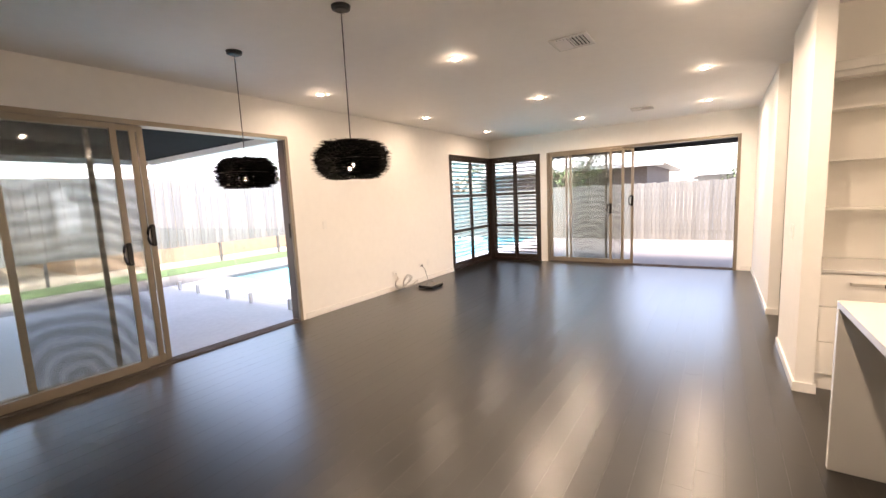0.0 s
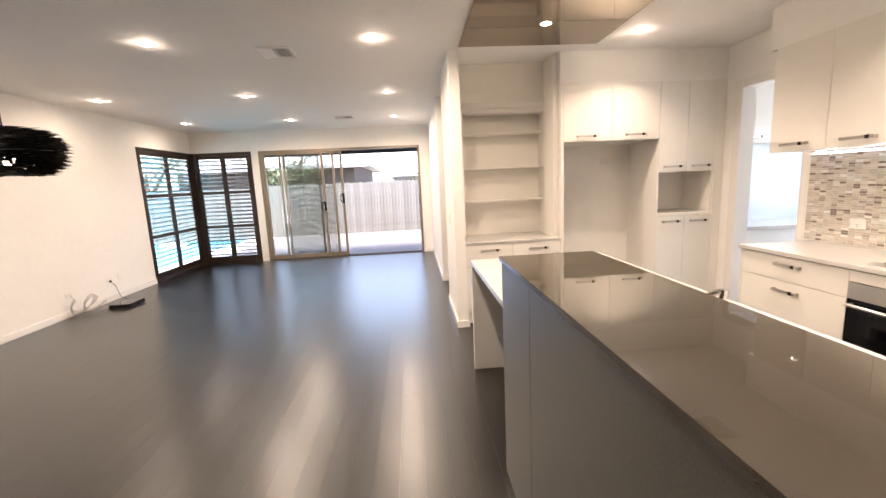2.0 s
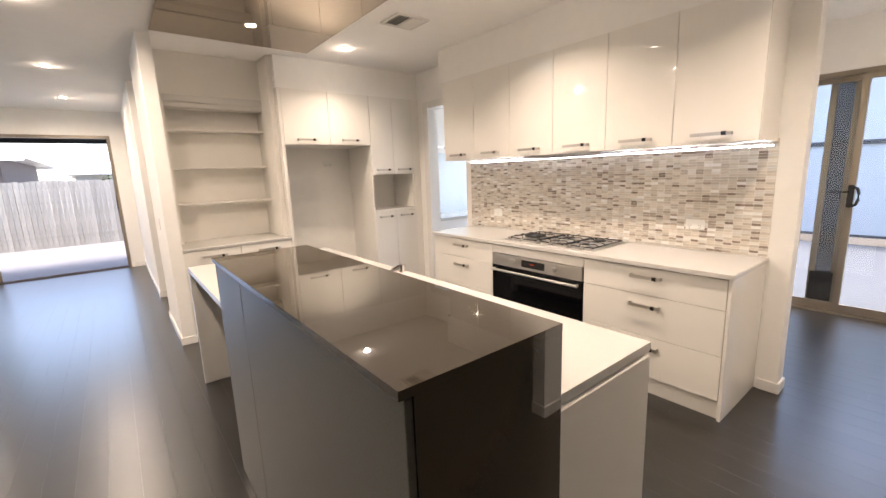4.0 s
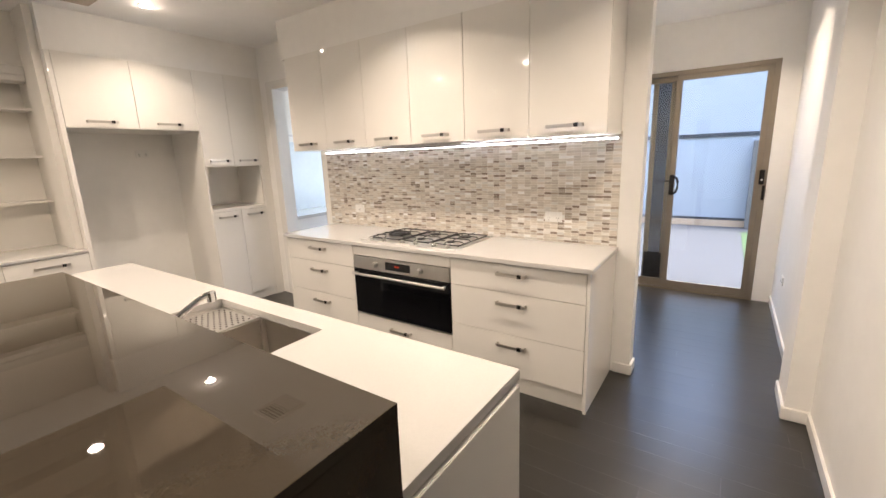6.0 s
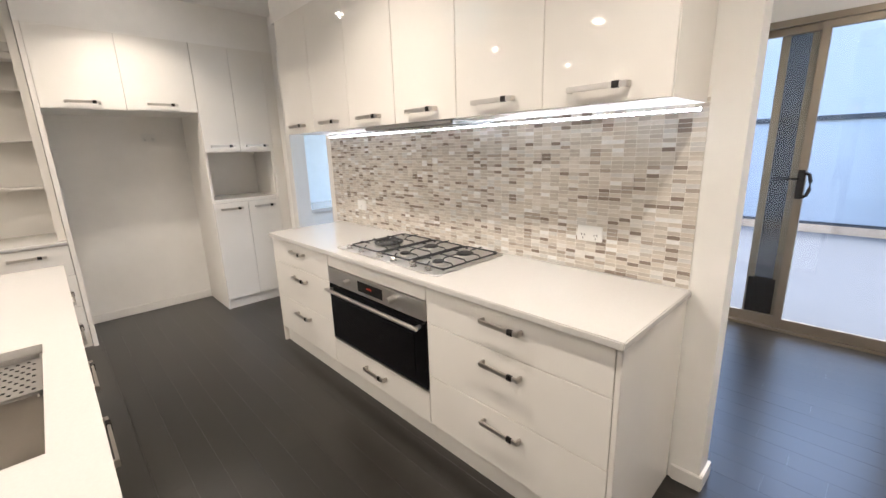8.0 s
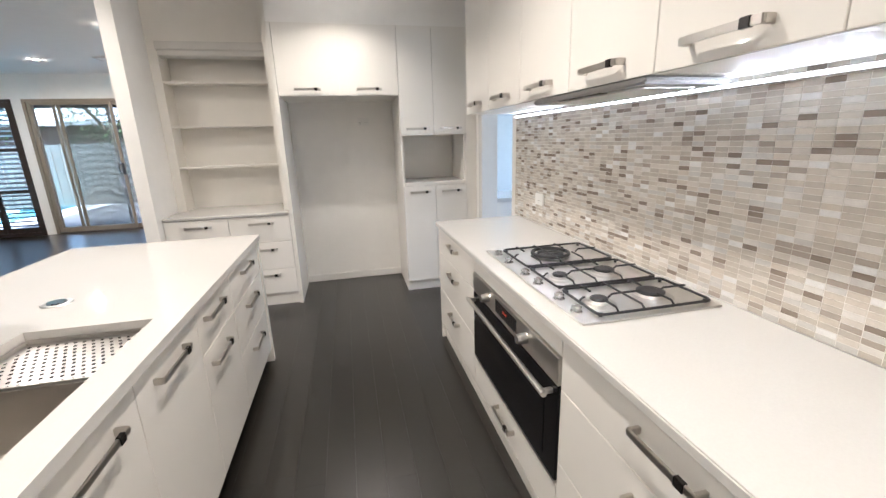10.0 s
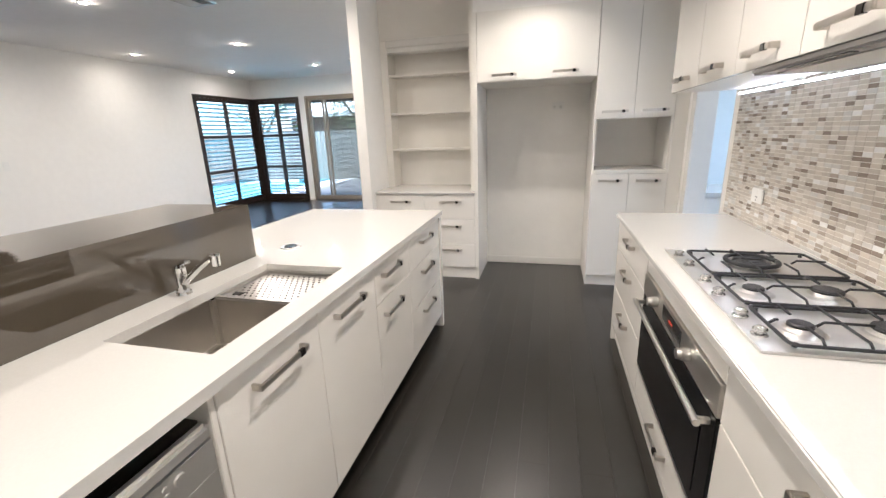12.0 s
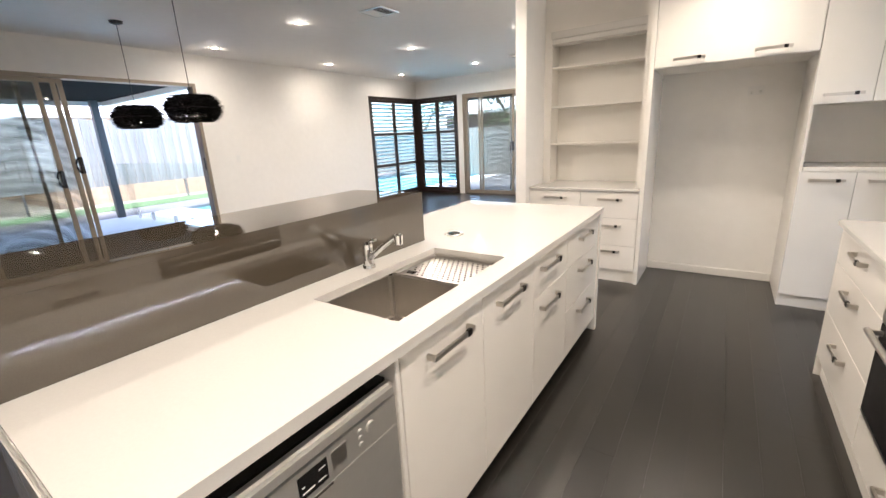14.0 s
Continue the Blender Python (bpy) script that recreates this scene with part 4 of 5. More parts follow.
for i in range(13):
    for j in range(11):
        cyl(bm, (s0 + 0.035 + i * 0.0255 + (0.0127 if j % 2 else 0), qm + 0.035 + j * 0.0255, 0.8665), 0.0050, 0.0050, 0.0012, "z", 8)
tagged(part("hole_pattern", bm, M_BLACK, tray, "rows of dark drain holes"), kind="stuff")
part("tray_grip", boxes((2.46, 2.50, qm + 0.06, qm + 0.085, 0.8665, 0.869)), M_BLACK, tray)

TX, TY = 2.343, 1.938
tap = thing("tap", "chrome lever mixer tap with a long straight spout", "tap", (TX, TY, CT))
bm = cyl(bmesh.new(), (TX, TY, CT + 0.005), 0.028, 0.026, 0.010)
cyl(bm, (TX, TY, CT + 0.045), 0.0225, 0.0215, 0.070)
part("body", bm, M_CHROME, tap)
bm = cyl(bmesh.new(), (TX, TY, CT + 0.091), 0.0225, 0.0215, 0.022)
cyl(bm, (TX, TY, CT + 0.106), 0.0215, 0.014, 0.008)
part("cap", bm, M_CHROME, tap)
part("spout", tube(bmesh.new(), [(TX + 0.010, TY - 0.002, CT + 0.040), (TX + 0.06, TY - 0.012, CT + 0.075), (TX + 0.12, TY - 0.026, CT + 0.116), (TX + 0.175, TY - 0.038, CT + 0.150),
                                 (TX + 0.203, TY - 0.046, CT + 0.163), (TX + 0.216, TY - 0.049, CT + 0.165)], 0.0115, 12), M_CHROME, tap, smooth=True)
part("nozzle", cyl(bmesh.new(), (TX + 0.217, TY - 0.050, CT + 0.154), 0.0155, 0.0165, 0.036), M_CHROME, tap)
part("lever", tube(bmesh.new(), [(TX, TY, CT + 0.108), (TX + 0.020, TY - 0.003, CT + 0.118), (TX + 0.058, TY - 0.008, CT + 0.128)], 0.0068, 10), M_CHROME, tap, smooth=True)
pu = thing("pop_up_outlet", "round steel pop-up power outlet in the worktop", "power outlet", (2.36, 2.59, CT))
part("ring", cyl(bmesh.new(), (2.36, 2.59, CT + 0.002), 0.052, 0.048, 0.005, "z", 32), M_STEEL, pu)
part("cap", cyl(bmesh.new(), (2.36, 2.59, CT + 0.006), 0.034, 0.030, 0.005, "z", 32), M_CHROME, pu)

# mirrored ceiling panel over the island
mp_ = thing("ceiling_panel", "bronze mirrored bulkhead panel fixed to the ceiling", "ceiling panel", (2.55, 2.6, CEIL))
part("core", boxes((1.915, 3.205, 0.65, 4.455, CEIL - 0.016, CEIL - 0.001)), M_BROWN, mp_)
part("mirror", boxes((1.905, 3.215, 0.64, 4.465, CEIL - 0.022, CEIL - 0.016), bevel=0.001), M_MIRROR, mp_, "bronze tinted mirror face")

# ---- ceiling fittings ----


def downlight(x, y, z):
    d = thing("downlight", "round white recessed downlight, lit", "downlight", (x, y, z), group="ceiling downlights")
    bm = bmesh.new()
    bmesh.ops.create_cone(bm, cap_ends=False, segments=32, radius1=0.048, radius2=0.036, depth=0.008, matrix=Matrix.Translation((x, y, z - 0.004)))
    bmesh.ops.create_cone(bm, cap_ends=False, segments=32, radius1=0.050, radius2=0.050, depth=0.006, matrix=Matrix.Translation((x, y, z - 0.003)))
    part("trim_ring", bm, M_TRIM, d)
    part("lens", cyl(bmesh.new(), (x, y, z - 0.005), 0.037, 0.037, 0.004, "z", 32), M_LENS, d, "glowing lens")


for x, y in DOWNLIGHTS:
    downlight(x, y, CEIL)
for x, y in PANEL_LIGHTS:
    downlight(x, y, CEIL - 0.022)


def vent(x, y, sx, sy, n, label):
    v = thing("ceiling_vent", label, "air vent", (x, y, CEIL))
    part("backing", boxes((x - sx + 0.02, x + sx - 0.02, y - sy + 0.02, y + sy - 0.02, CEIL - 0.004, CEIL - 0.001)), M_GREY, v)
    part("frame", boxes((x - sx, x - sx + 0.03, y - sy, y + sy, CEIL - 0.012, CEIL), (x + sx - 0.03, x + sx, y - sy, y + sy, CEIL - 0.012, CEIL),
                        (x - sx + 0.03, x + sx - 0.03, y - sy, y - sy + 0.03, CEIL - 0.012, CEIL), (x - sx + 0.03, x + sx - 0.03, y + sy - 0.03, y + sy, CEIL - 0.012, CEIL),
                        (x - 0.006, x + 0.006, y - sy + 0.03, y + sy - 0.03, CEIL - 0.012, CEIL), bevel=0.002), M_TRIM, v)
    for half in (-1, 1):
        for k in range(n):
            w = (sx - 0.042) / n
            xx = x + half * (0.010 + (k + 0.5) * w)
            bm = boxes((-w * 0.42, w * 0.42, y - sy + 0.032, y + sy - 0.032, -0.001, 0.001))
            bmesh.ops.transform(bm, matrix=Matrix.Translation((xx, 0, CEIL - 0.012)) @ Matrix.Rotation(radians(24 * half), 4, "Y"), verts=bm.verts)
            part("slat", bm, M_TRIM, v)


vent(0.255, 4.54, 0.155, 0.155, 4, "white square ceiling air vent with slats")
vent(3.58, 3.24, 0.155, 0.14, 4, "white kitchen ceiling air vent with slats")
vent(0.263, 8.25, 0.155, 0.14, 4, "white far ceiling air vent with slats")

# ---- pendants ----


def pendant(x, y, z, seed):
    rng = random.Random(seed)
    p = thing("pendant_lamp", "black spiky twig pendant lamp on a thin cord", "pendant lamp", (x, y, CEIL), group="pair of twig pendants")
    part("ceiling_rose", cyl(cyl(bmesh.new(), (x, y, CEIL - 0.010), 0.058, 0.062, 0.02), (x, y, CEIL - 0.024), 0.04, 0.056, 0.01), M_CORD, p)
    part("cord", cyl(bmesh.new(), (x, y, (CEIL + z) / 2 + 0.05), 0.0035, 0.0035, CEIL - z - 0.12, "z", 8), M_CORD, p)
    part("socket", cyl(bmesh.new(), (x, y, z + 0.06), 0.022, 0.022, 0.09), M_CORD, p)
    part("bulb", bmesh_sphere((x, y, z - 0.05), 0.028), M_BULB, p, "glowing globe bulb", True)
    bm = bmesh.new()
    R, r = 0.160, 0.098
    for layer in range(16):
        h = -0.118 + 0.236 * layer / 15
        reach = 0.262 * (1 - 0.36 * abs(h / 0.13) ** 3)
        for k in range(170):
            a = 2 * math.pi * (k + rng.uniform(-0.4, 0.4)) / 170
            inner = k % 3 == 0
            if inner and layer < 4 and k % 2:
                continue
            radial, tangent = Vector((math.cos(a), math.sin(a), 0)), Vector((-math.sin(a), math.cos(a), 0))
            d = (tangent * rng.uniform(0.9, 1.6) + radial * 0.3 if inner else radial + tangent * rng.uniform(0.1, 0.6)) + Vector((0, 0, rng.uniform(-0.10, 0.10) + 0.9 * h))
            d.normalize()
            L = rng.uniform(0.07, 0.11)
            tip_r = (reach - rng.choice((0.05, 0.09)) if inner else reach) + rng.uniform(-0.035, 0.018)
            tip_at = Vector((x, y, z)) + radial * tip_r + Vector((0, 0, h + rng.uniform(-0.007, 0.007)))
            side = d.cross(Vector((0, 0, 1))).normalized()
            up = side.cross(d)
            w = 0.0055
            ring = [bm.verts.new(tip_at - d * L + w * (math.cos(q) * side + math.sin(q) * up)) for q in (0, 2.1, 4.2)]
            tip = bm.verts.new(tip_at)
            for i in range(3):
                bm.faces.new((ring[i], ring[(i + 1) % 3], tip))
            bm.faces.new(ring[::-1])
    tagged(part("twig_shade", bm, M_TWIG, p, "dense black twigs"), kind="stuff")
    bm = bmesh.new()
    for rr, zz in ((R + r * 0.55, 0), (R - r * 0.6, 0.05), (R - r * 0.6, -0.05), (R, 0.085), (R, -0.085)):
        pts = [(x + rr * math.cos(t), y + rr * math.sin(t), z + zz) for t in [2 * math.pi * k / 36 for k in range(37)]]
        tube(bm, pts, 0.004, 6)
    for k in range(3):
        t = 2 * math.pi * k / 3
        tube(bm, [(x + 0.018 * math.cos(t), y + 0.018 * math.sin(t), z + 0.09), (x + R * math.cos(t), y + R * math.sin(t), z + 0.085)], 0.003, 6)
    part("wire_frame", bm, M_CORD, p)


def bmesh_sphere(c, r):
    bm = bmesh.new()
    bmesh.ops.create_uvsphere(bm, u_segments=20, v_segments=12, radius=r, matrix=Matrix.Translation(c))
    return bm


pendant(-0.73, 2.88, 1.79, 3)
pendant(-1.97, 2.88, 1.79, 4)


# ---- wall plates, cables ----
def plate(name, centre, w, h, normal, label, category, holes=2):
    """A switch or power plate on a wall; normal '+x', '-x', '-y'."""
    root = thing(name, label, category, centre)
    turn = {"-y": 0, "-x": -90, "+x": 90, "+y": 180}[normal]
    part("plate", local(boxes((-w / 2, w / 2, -0.010, 0, -h / 2, h / 2), bevel=0.003), centre, turn), M_PLASTIC, root)
    for k in range(holes):
        u = (k - (holes - 1) / 2) * w / 2
        part("rocker", local(boxes((u - 0.007, u + 0.007, -0.0125, -0.0095, h * 0.12, h * 0.36), bevel=0.001), centre, turn), M_PLASTIC, root)
        if category == "power outlet":
            for dx, dz in ((-0.007, -0.006), (0.007, -0.006), (0, -0.022)):
                part("slot", local(boxes((u + dx - 0.0015, u + dx + 0.0015, -0.0108, -0.0098, dz - 0.004, dz + 0.004)), centre, turn), M_BLACK, root)
    return root


plate("power_outlet", (E_IN - 0.0085, 1.36, 1.087), 0.125, 0.074, "-x", "white double power outlet on the mosaic", "power outlet")
plate("power_outlet", (E_IN - 0.0085, 3.30, 1.073), 0.117, 0.074, "-x", "white power outlet at the mosaic's far end", "power outlet", 1)
plate("light_switch", (W_IN, 4.67, 1.218), 0.07, 0.114, "+x", "white light switch beside the sliding door", "light switch", 1)
plate("power_outlet", (W_IN, 6.06, 0.29), 0.117, 0.074, "+x", "white double power outlet above the skirting", "power outlet")
plate("power_outlet", (W_IN, 6.80, 0.31), 0.117, 0.074, "+x", "white double outlet with plugged cables", "power outlet")
plate("aerial_outlet", (W_IN, 7.02, 0.33), 0.07, 0.114, "+x", "white aerial outlet above the skirting", "wall outlet", 1)
plate("power_outlet", (3.707, 5.33, 1.674), 0.117, 0.074, "-y", "white power outlet in the fridge recess", "power outlet")
plate("power_outlet", (6.2, -0.11, 0.42), 0.117, 0.074, "+y", "white power outlet on the passage wall", "power outlet", 2)
plate("light_switch", (1.82, 5.1, 1.12), 0.07, 0.114, "-x", "white light switch on the nib wall", "light switch", 1)

mod = thing("modem", "black modem box lying on the floor", "modem", (-2.72, 6.5, 0))
part("box", boxes((-2.88, -2.60, 6.32, 6.66, 0.004, 0.052), bevel=0.008), M_BLACK, mod)
part("foot", boxes((-2.80, -2.66, 6.42, 6.62, 0.0, 0.004)), M_CORD, mod)
rng = random.Random(9)
for i in range(3):
    cb = thing("cable", "pale looped cable lying by the modem", "cable", (-2.95, 6.2, 0), group="loose cables")
    pts = [(-3.145, 6.06, 0.29), (-3.11, 6.06, 0.24)]
    for k in range(44):
        a = 2.2 + k / 43 * 2 * math.pi * 1.6
        r = 0.13 + 0.012 * i
        pts.append((-3.075 + 0.05 * math.sin(a) + 0.003 * k, 6.05 + 0.022 * i + r * math.cos(a) + 0.004 * k, 0.145 + (r - 0.01) * math.sin(a) * (1 - 0.2 * i)))
    pts += [(-2.93, 6.24 + 0.05 * i, 0.03), (-2.90, 6.33 + 0.04 * i, 0.008), (-2.84, 6.42 + 0.05 * i, 0.02)]
    part("lead", tube(bmesh.new(), pts, 0.005, 6), M_LEAD, cb, smooth=True)
cb = thing("cable", "dark cable from the wall outlet to the modem", "cable", (-2.95, 6.75, 0), group="loose cables")
part("lead", tube(bmesh.new(), [(-3.14, 6.80, 0.30), (-3.09, 6.82, 0.22), (-3.06, 6.84, 0.05), (-2.98, 6.86, 0.006), (-2.88, 6.80, 0.006), (-2.80, 6.70, 0.006), (-2.76, 6.655, 0.02)], 0.0035, 6), M_CORD, cb, smooth=True)
part("plug", boxes((-3.165 + 0.012, -3.13, 6.785, 6.815, 0.285, 0.315), bevel=0.003), M_CORD, cb)

# ---- laundry seen through the doorway ----
lc = thing("laundry_cupboard", "pale wall cupboard in the laundry", "cupboard", (5.7, 5.0, 1.6))
part("body", boxes((4.96, 6.49, 4.92, 5.199, 1.81, 2.45)), M_CARCASS, lc)
for k in range(3):
    front_panel(lc, "door", 4.96 + k * 0.51, 4.96 + (k + 1) * 0.51, 1.79, 2.45, 4.90, "S", (4.96 + (k + 0.5) * 0.51, 1.86, 0.2))
lb = thing("laundry_bench", "white laundry bench with cupboards below", "bench", (5.7, 4.9, 0))
part("body", boxes((4.87, 6.49, 4.62, 5.199, 0, 0.86)), M_CARCASS, lb)
part("top", boxes((4.865, 6.495, 4.60, 5.199, 0.86, 0.90), bevel=0.003), M_QUARTZ, lb)
structure("splash_laundry", boxes((4.865, 6.495, 5.186, 5.1985, 0.90, 1.80)), M_BLUEWALL, "pale blue glass splashback in the laundry", "splashback")
# Window out of view, assumed as the source of the laundry's bluish light.
g = structure("window_laundry", boxes((6.55, 6.556, 2.9, 4.7, 1.0, 2.1)), M_GLASS, "clear pane of the assumed, unseen laundry window", "window")
g.visible_shadow = False
# Fill lamp added inside that window to brighten the laundry.
laundry_fill = bpy.data.lights.new("laundry_fill_light", "AREA")
laundry_fill.shape, laundry_fill.size, laundry_fill.size_y, laundry_fill.energy, laundry_fill.color = "RECTANGLE", 1.8, 1.1, 3.0, (0.86, 0.94, 1.0)
ob = new("laundry_fill_light", laundry_fill)
ob.matrix_world = look((6.53, 3.8, 1.55), (5.0, 3.8, 1.4))

# ---- outdoors ----
G = -0.08
structure("ground", boxes((-400, 400, -400, 400, G - 0.6, G - 0.5)), M_EARTH, "bare ground reaching the horizon", "ground")
structure("pavement_west", boxes((-8.25, -3.367, -8, 5.9, G - 0.2, G), (-4.2, -3.367, 5.9, 15.0, G - 0.2, G)), M_PALE_PAVE, "pale patio paving beside the pool", "paving")
structure("pavement", boxes((-3.366, 7.1, 9.847, 15.2, G - 0.2, G), (-9.75, -8.25, -8, 16, G - 0.2, G)), M_CONCRETE, "pale concrete paving round the house", "paving")
structure("pavement_side", boxes((PE + T + 0.001, 12.15, -3, 5, G - 0.2, G)), M_PAVER, "grey paving in the side yard", "paving")
structure("water", boxes((-8.25, -4.2, 5.9, 16, G - 0.2, G - 0.08)), M_WATER, "blue swimming pool water", "pool")
structure("turf", boxes((-11.03, -9.75, -8, 16, G - 0.2, G + 0.01)), M_TURF, "green artificial turf strip", "lawn")


def paling_fence(name, along, u0, u1, d, z0, z1, label, timber):
    f = thing(name, label, "fence", (0, 0, 0), kind="structure")
    pitch, w = 0.105, 0.1
    n = int((u1 - u0) / pitch)
    shared = []
    rng = random.Random(u0 * 7 + d)
    for k in range(6):
        bm = boxes((-w / 2, w / 2, -0.008, 0.008, z0, z1 + rng.uniform(-0.015, 0.015)))
        me = mesh_of("paling", bm, timber)
        shared.append(me)
    for k in range(n):
        u = u0 + (k + 0.5) * pitch
        off = 0.010 if k % 2 else -0.008
        ob = new("paling", rng.choice(shared))
        ob.matrix_world = pose(u, d + off, 0) if along == "x" else pose(d + off, u, 0, 0, 0, 90)
        ob.parent = f
    for zr in (z0 + 0.25, (z0 + z1) / 2, z1 - 0.25):
        part("rail", boxes(slab(u0, u1, zr - 0.04, zr + 0.04, d + (0.02 if along == "x" else -0.06), d + (0.06 if along == "x" else -0.02), along)), timber, f)
    return f


paling_fence("fence", "y", -6.0, 15.5, -11.2, 0.47, 2.32, "weathered grey timber paling fence behind the turf", M_PALING)
paling_fence("fence", "x", -11.0, 7.0, 15.0, G, 1.65, "weathered grey timber paling fence behind the patio", M_PALING_WARM)
rw = thing("retaining_wall", "low tan sleeper retaining wall with posts under the fence", "wall", (-11, 5, 0), kind="structure")
sleeper = mesh_of("sleeper", boxes((-0.04, 0.04, -0.945, 0.945, -0.135, 0.135), bevel=0.008), M_SLEEPER)
for k in range(11):
    for row in range(2):
        ob = new("sleeper", sleeper)
        ob.matrix_world = pose(-11.09, -5.3 + k * 1.95, G + 0.137 + row * 0.274)
        ob.parent = rw
    part("post", boxes((-11.13, -11.03, -6.3 + k * 1.95, -6.25 + k * 1.95, G, G + 0.56), bevel=0.004), M_CONCRETE, rw, "pale grey wall post")

# glass pool fence
pf = thing("pool_fence", "frameless glass pool fence on steel spigots", "glass fence", (-6, 4.65, G))
for a, b in ((-9.2, -7.25), (-7.2, -5.5), (-5.45, -3.75)):
    pane = part("pane", boxes((a, b, 4.644, 4.656, G + 0.06, G + 1.24), bevel=0.002), M_POOLGLASS, pf)
    pane.visible_shadow = False
    for x in (a + 0.33, b - 0.33):
        part("spigot", boxes((x - 0.025, x + 0.025, 4.625, 4.675, G, G + 0.17), bevel=0.004), M_STEEL, pf)
# covered patio
al = thing("patio_roof", "dark lined patio roof on charcoal posts", "patio roof", (-6, 2, 2.4), kind="structure")
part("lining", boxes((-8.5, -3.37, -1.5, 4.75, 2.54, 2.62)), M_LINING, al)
part("beam", boxes((-8.5, -3.37, 4.75, 4.87, 2.45, 2.62)), M_FASCIA, al, "pale edge beam")
part("beam", boxes((-8.62, -8.5, -1.5, 4.75, 2.45, 2.62)), M_FASCIA, al, "pale edge beam")
for y in (4.5, -1.2):
    part("post", boxes((-8.28, -8.14, y - 0.07, y + 0.07, G, 2.54), bevel=0.004), M_POST, al)
ev = thing("eave", "dark eave lining outside the patio door", "eave", (0, 10.5, 2.4), kind="structure")
part("soffit", boxes((-3.4, 7.0, 9.85, 11.2, 2.42, 2.50)), M_POST, ev)
part("gutter", boxes((-3.4, 7.0, 11.2, 11.3, 2.33, 2.50), bevel=0.01), M_POST, ev)


def house(name, x0, x1, y0, y1, wall_z, ridge, along, label, wall_mat, roof_mat, over=0.6):
    h = thing(name, label, "house", ((x0 + x1) / 2, (y0 + y1) / 2, G - 0.5), kind="structure")
    part("wall", boxes((x0, x1, y0, y1, G - 0.5, wall_z)), wall_mat, h)
    bm = bmesh.new()
    a, b, c, d = x0 - over, x1 + over, y0 - over, y1 + over
    hip = min(b - a, d - c) / 2
    v = [bm.verts.new(p) for p in ((a, c, wall_z), (b, c, wall_z), (b, d, wall_z), (a, d, wall_z))]
    if along == "x":
        r = [bm.verts.new((a + hip, (c + d) / 2, ridge)), bm.verts.new((b - hip, (c + d) / 2, ridge))]
        fs = ((v[0], v[1], r[1], r[0]), (v[1], v[2], r[1]), (v[2], v[3], r[0], r[1]), (v[3], v[0], r[0]), v[::-1])
    else:
        r = [bm.verts.new(((a + b) / 2, c + hip, ridge)), bm.verts.new(((a + b) / 2, d - hip, ridge))]
        fs = ((v[0], v[1], r[0]), (v[1], v[2], r[1], r[0]), (v[2], v[3], r[1]), (v[3], v[0], r[0], r[1]), v[::-1])
    for f in fs:
        bm.faces.new(f)
    part("roof", bm, roof_mat, h)
    part("gutter", boxes((a - 0.06, b + 0.06, c - 0.1, c - 0.001, wall_z - 0.12, wall_z + 0.02), (a - 0.06, b + 0.06, d + 0.001, d + 0.1, wall_z - 0.12, wall_z + 0.02)), M_FASCIA, h)
    return h


house("house", -9, -1.2, 20, 29, 2.5, 4.2, "x", "neighbouring house with a pale metal roof beyond the fence", M_BRICK, M_ROOF)
house("house", 0.6, 16, 20, 30, 2.0, 3.6, "x", "low neighbouring house with a pale roof", M_RENDER, M_ROOF)
house("house", -30, -17, 5.5, 16, 2.7, 5.0, "y", "neighbouring house with a pale roof behind the pool", M_SLEEPER, M_ROOF)
house("house", -30, -17, -14, 3.5, 2.6, 5.2, "y", "neighbouring house with a terracotta roof behind the fence", M_SLEEPER, M_TERRACOTTA)


def tree(x, y, height, spread, seed, label):
    rng = random.Random(seed)
    t = thing("tree", label, "tree", (x, y, G - 0.5))
    bm = bmesh.new()
    tube(bm, [(x, y, G - 0.5), (x + 0.05, y, height * 0.3), (x - 0.05, y + 0.1, height * 0.6)], 0.10, 8)
    tips = []
    for k in range(9):
        a = rng.uniform(0, 6.28)
        tip = (x + spread * 0.7 * math.cos(a), y + spread * 0.7 * math.sin(a), height * rng.uniform(0.6, 0.95))
        tube(bm, [(x, y, height * rng.uniform(0.3, 0.55)), ((x + tip[0]) / 2, (y + tip[1]) / 2, height * 0.65), tip], 0.035, 6)
        tips.append(tip)
    part("trunk", bm, M_BARK, t)
    verts, faces = [], []
    for k in range(2600):
        c = rng.choice(tips)
        p = Vector((c[0] + rng.gauss(0, spread * 0.28), c[1] + rng.gauss(0, spread * 0.28), c[2] + rng.gauss(0, height * 0.10)))
        d = Vector((rng.uniform(-1, 1), rng.uniform(-1, 1), rng.uniform(-1, 0.6))).normalized()
        s = d.cross(Vector((0.3, 0.2, 1))).normalized()
        L = rng.uniform(0.07, 0.16)
        i = len(verts)
        verts += [p, p + d * L * 0.5 + s * L * 0.22, p + d * L, p + d * L * 0.5 - s * L * 0.22]
        faces.append((i, i + 1, i + 2, i + 3))
    me = bpy.data.meshes.new("crown")
    me.from_pydata(verts, [], faces)
    me.materials.append(M_LEAF)
    cr = new("crown", me)
    cr.parent = t
    cr.matrix_parent_inverse = t.matrix_world.inverted()
    tagged(cr, kind="stuff")


tree(-3.6, 17.2, 3.2, 1.5, 1, "leafy green garden tree beyond the back fence")
tree(2.6, 17.5, 2.3, 0.9, 2, "small leafy shrub tree behind the fence")
tree(-12.5, 11.5, 3.4, 1.6, 5, "leafy green tree beyond the pool fence")
tree(-8.6, 17.0, 3.6, 1.8, 7, "tall leafy tree beyond the pool")

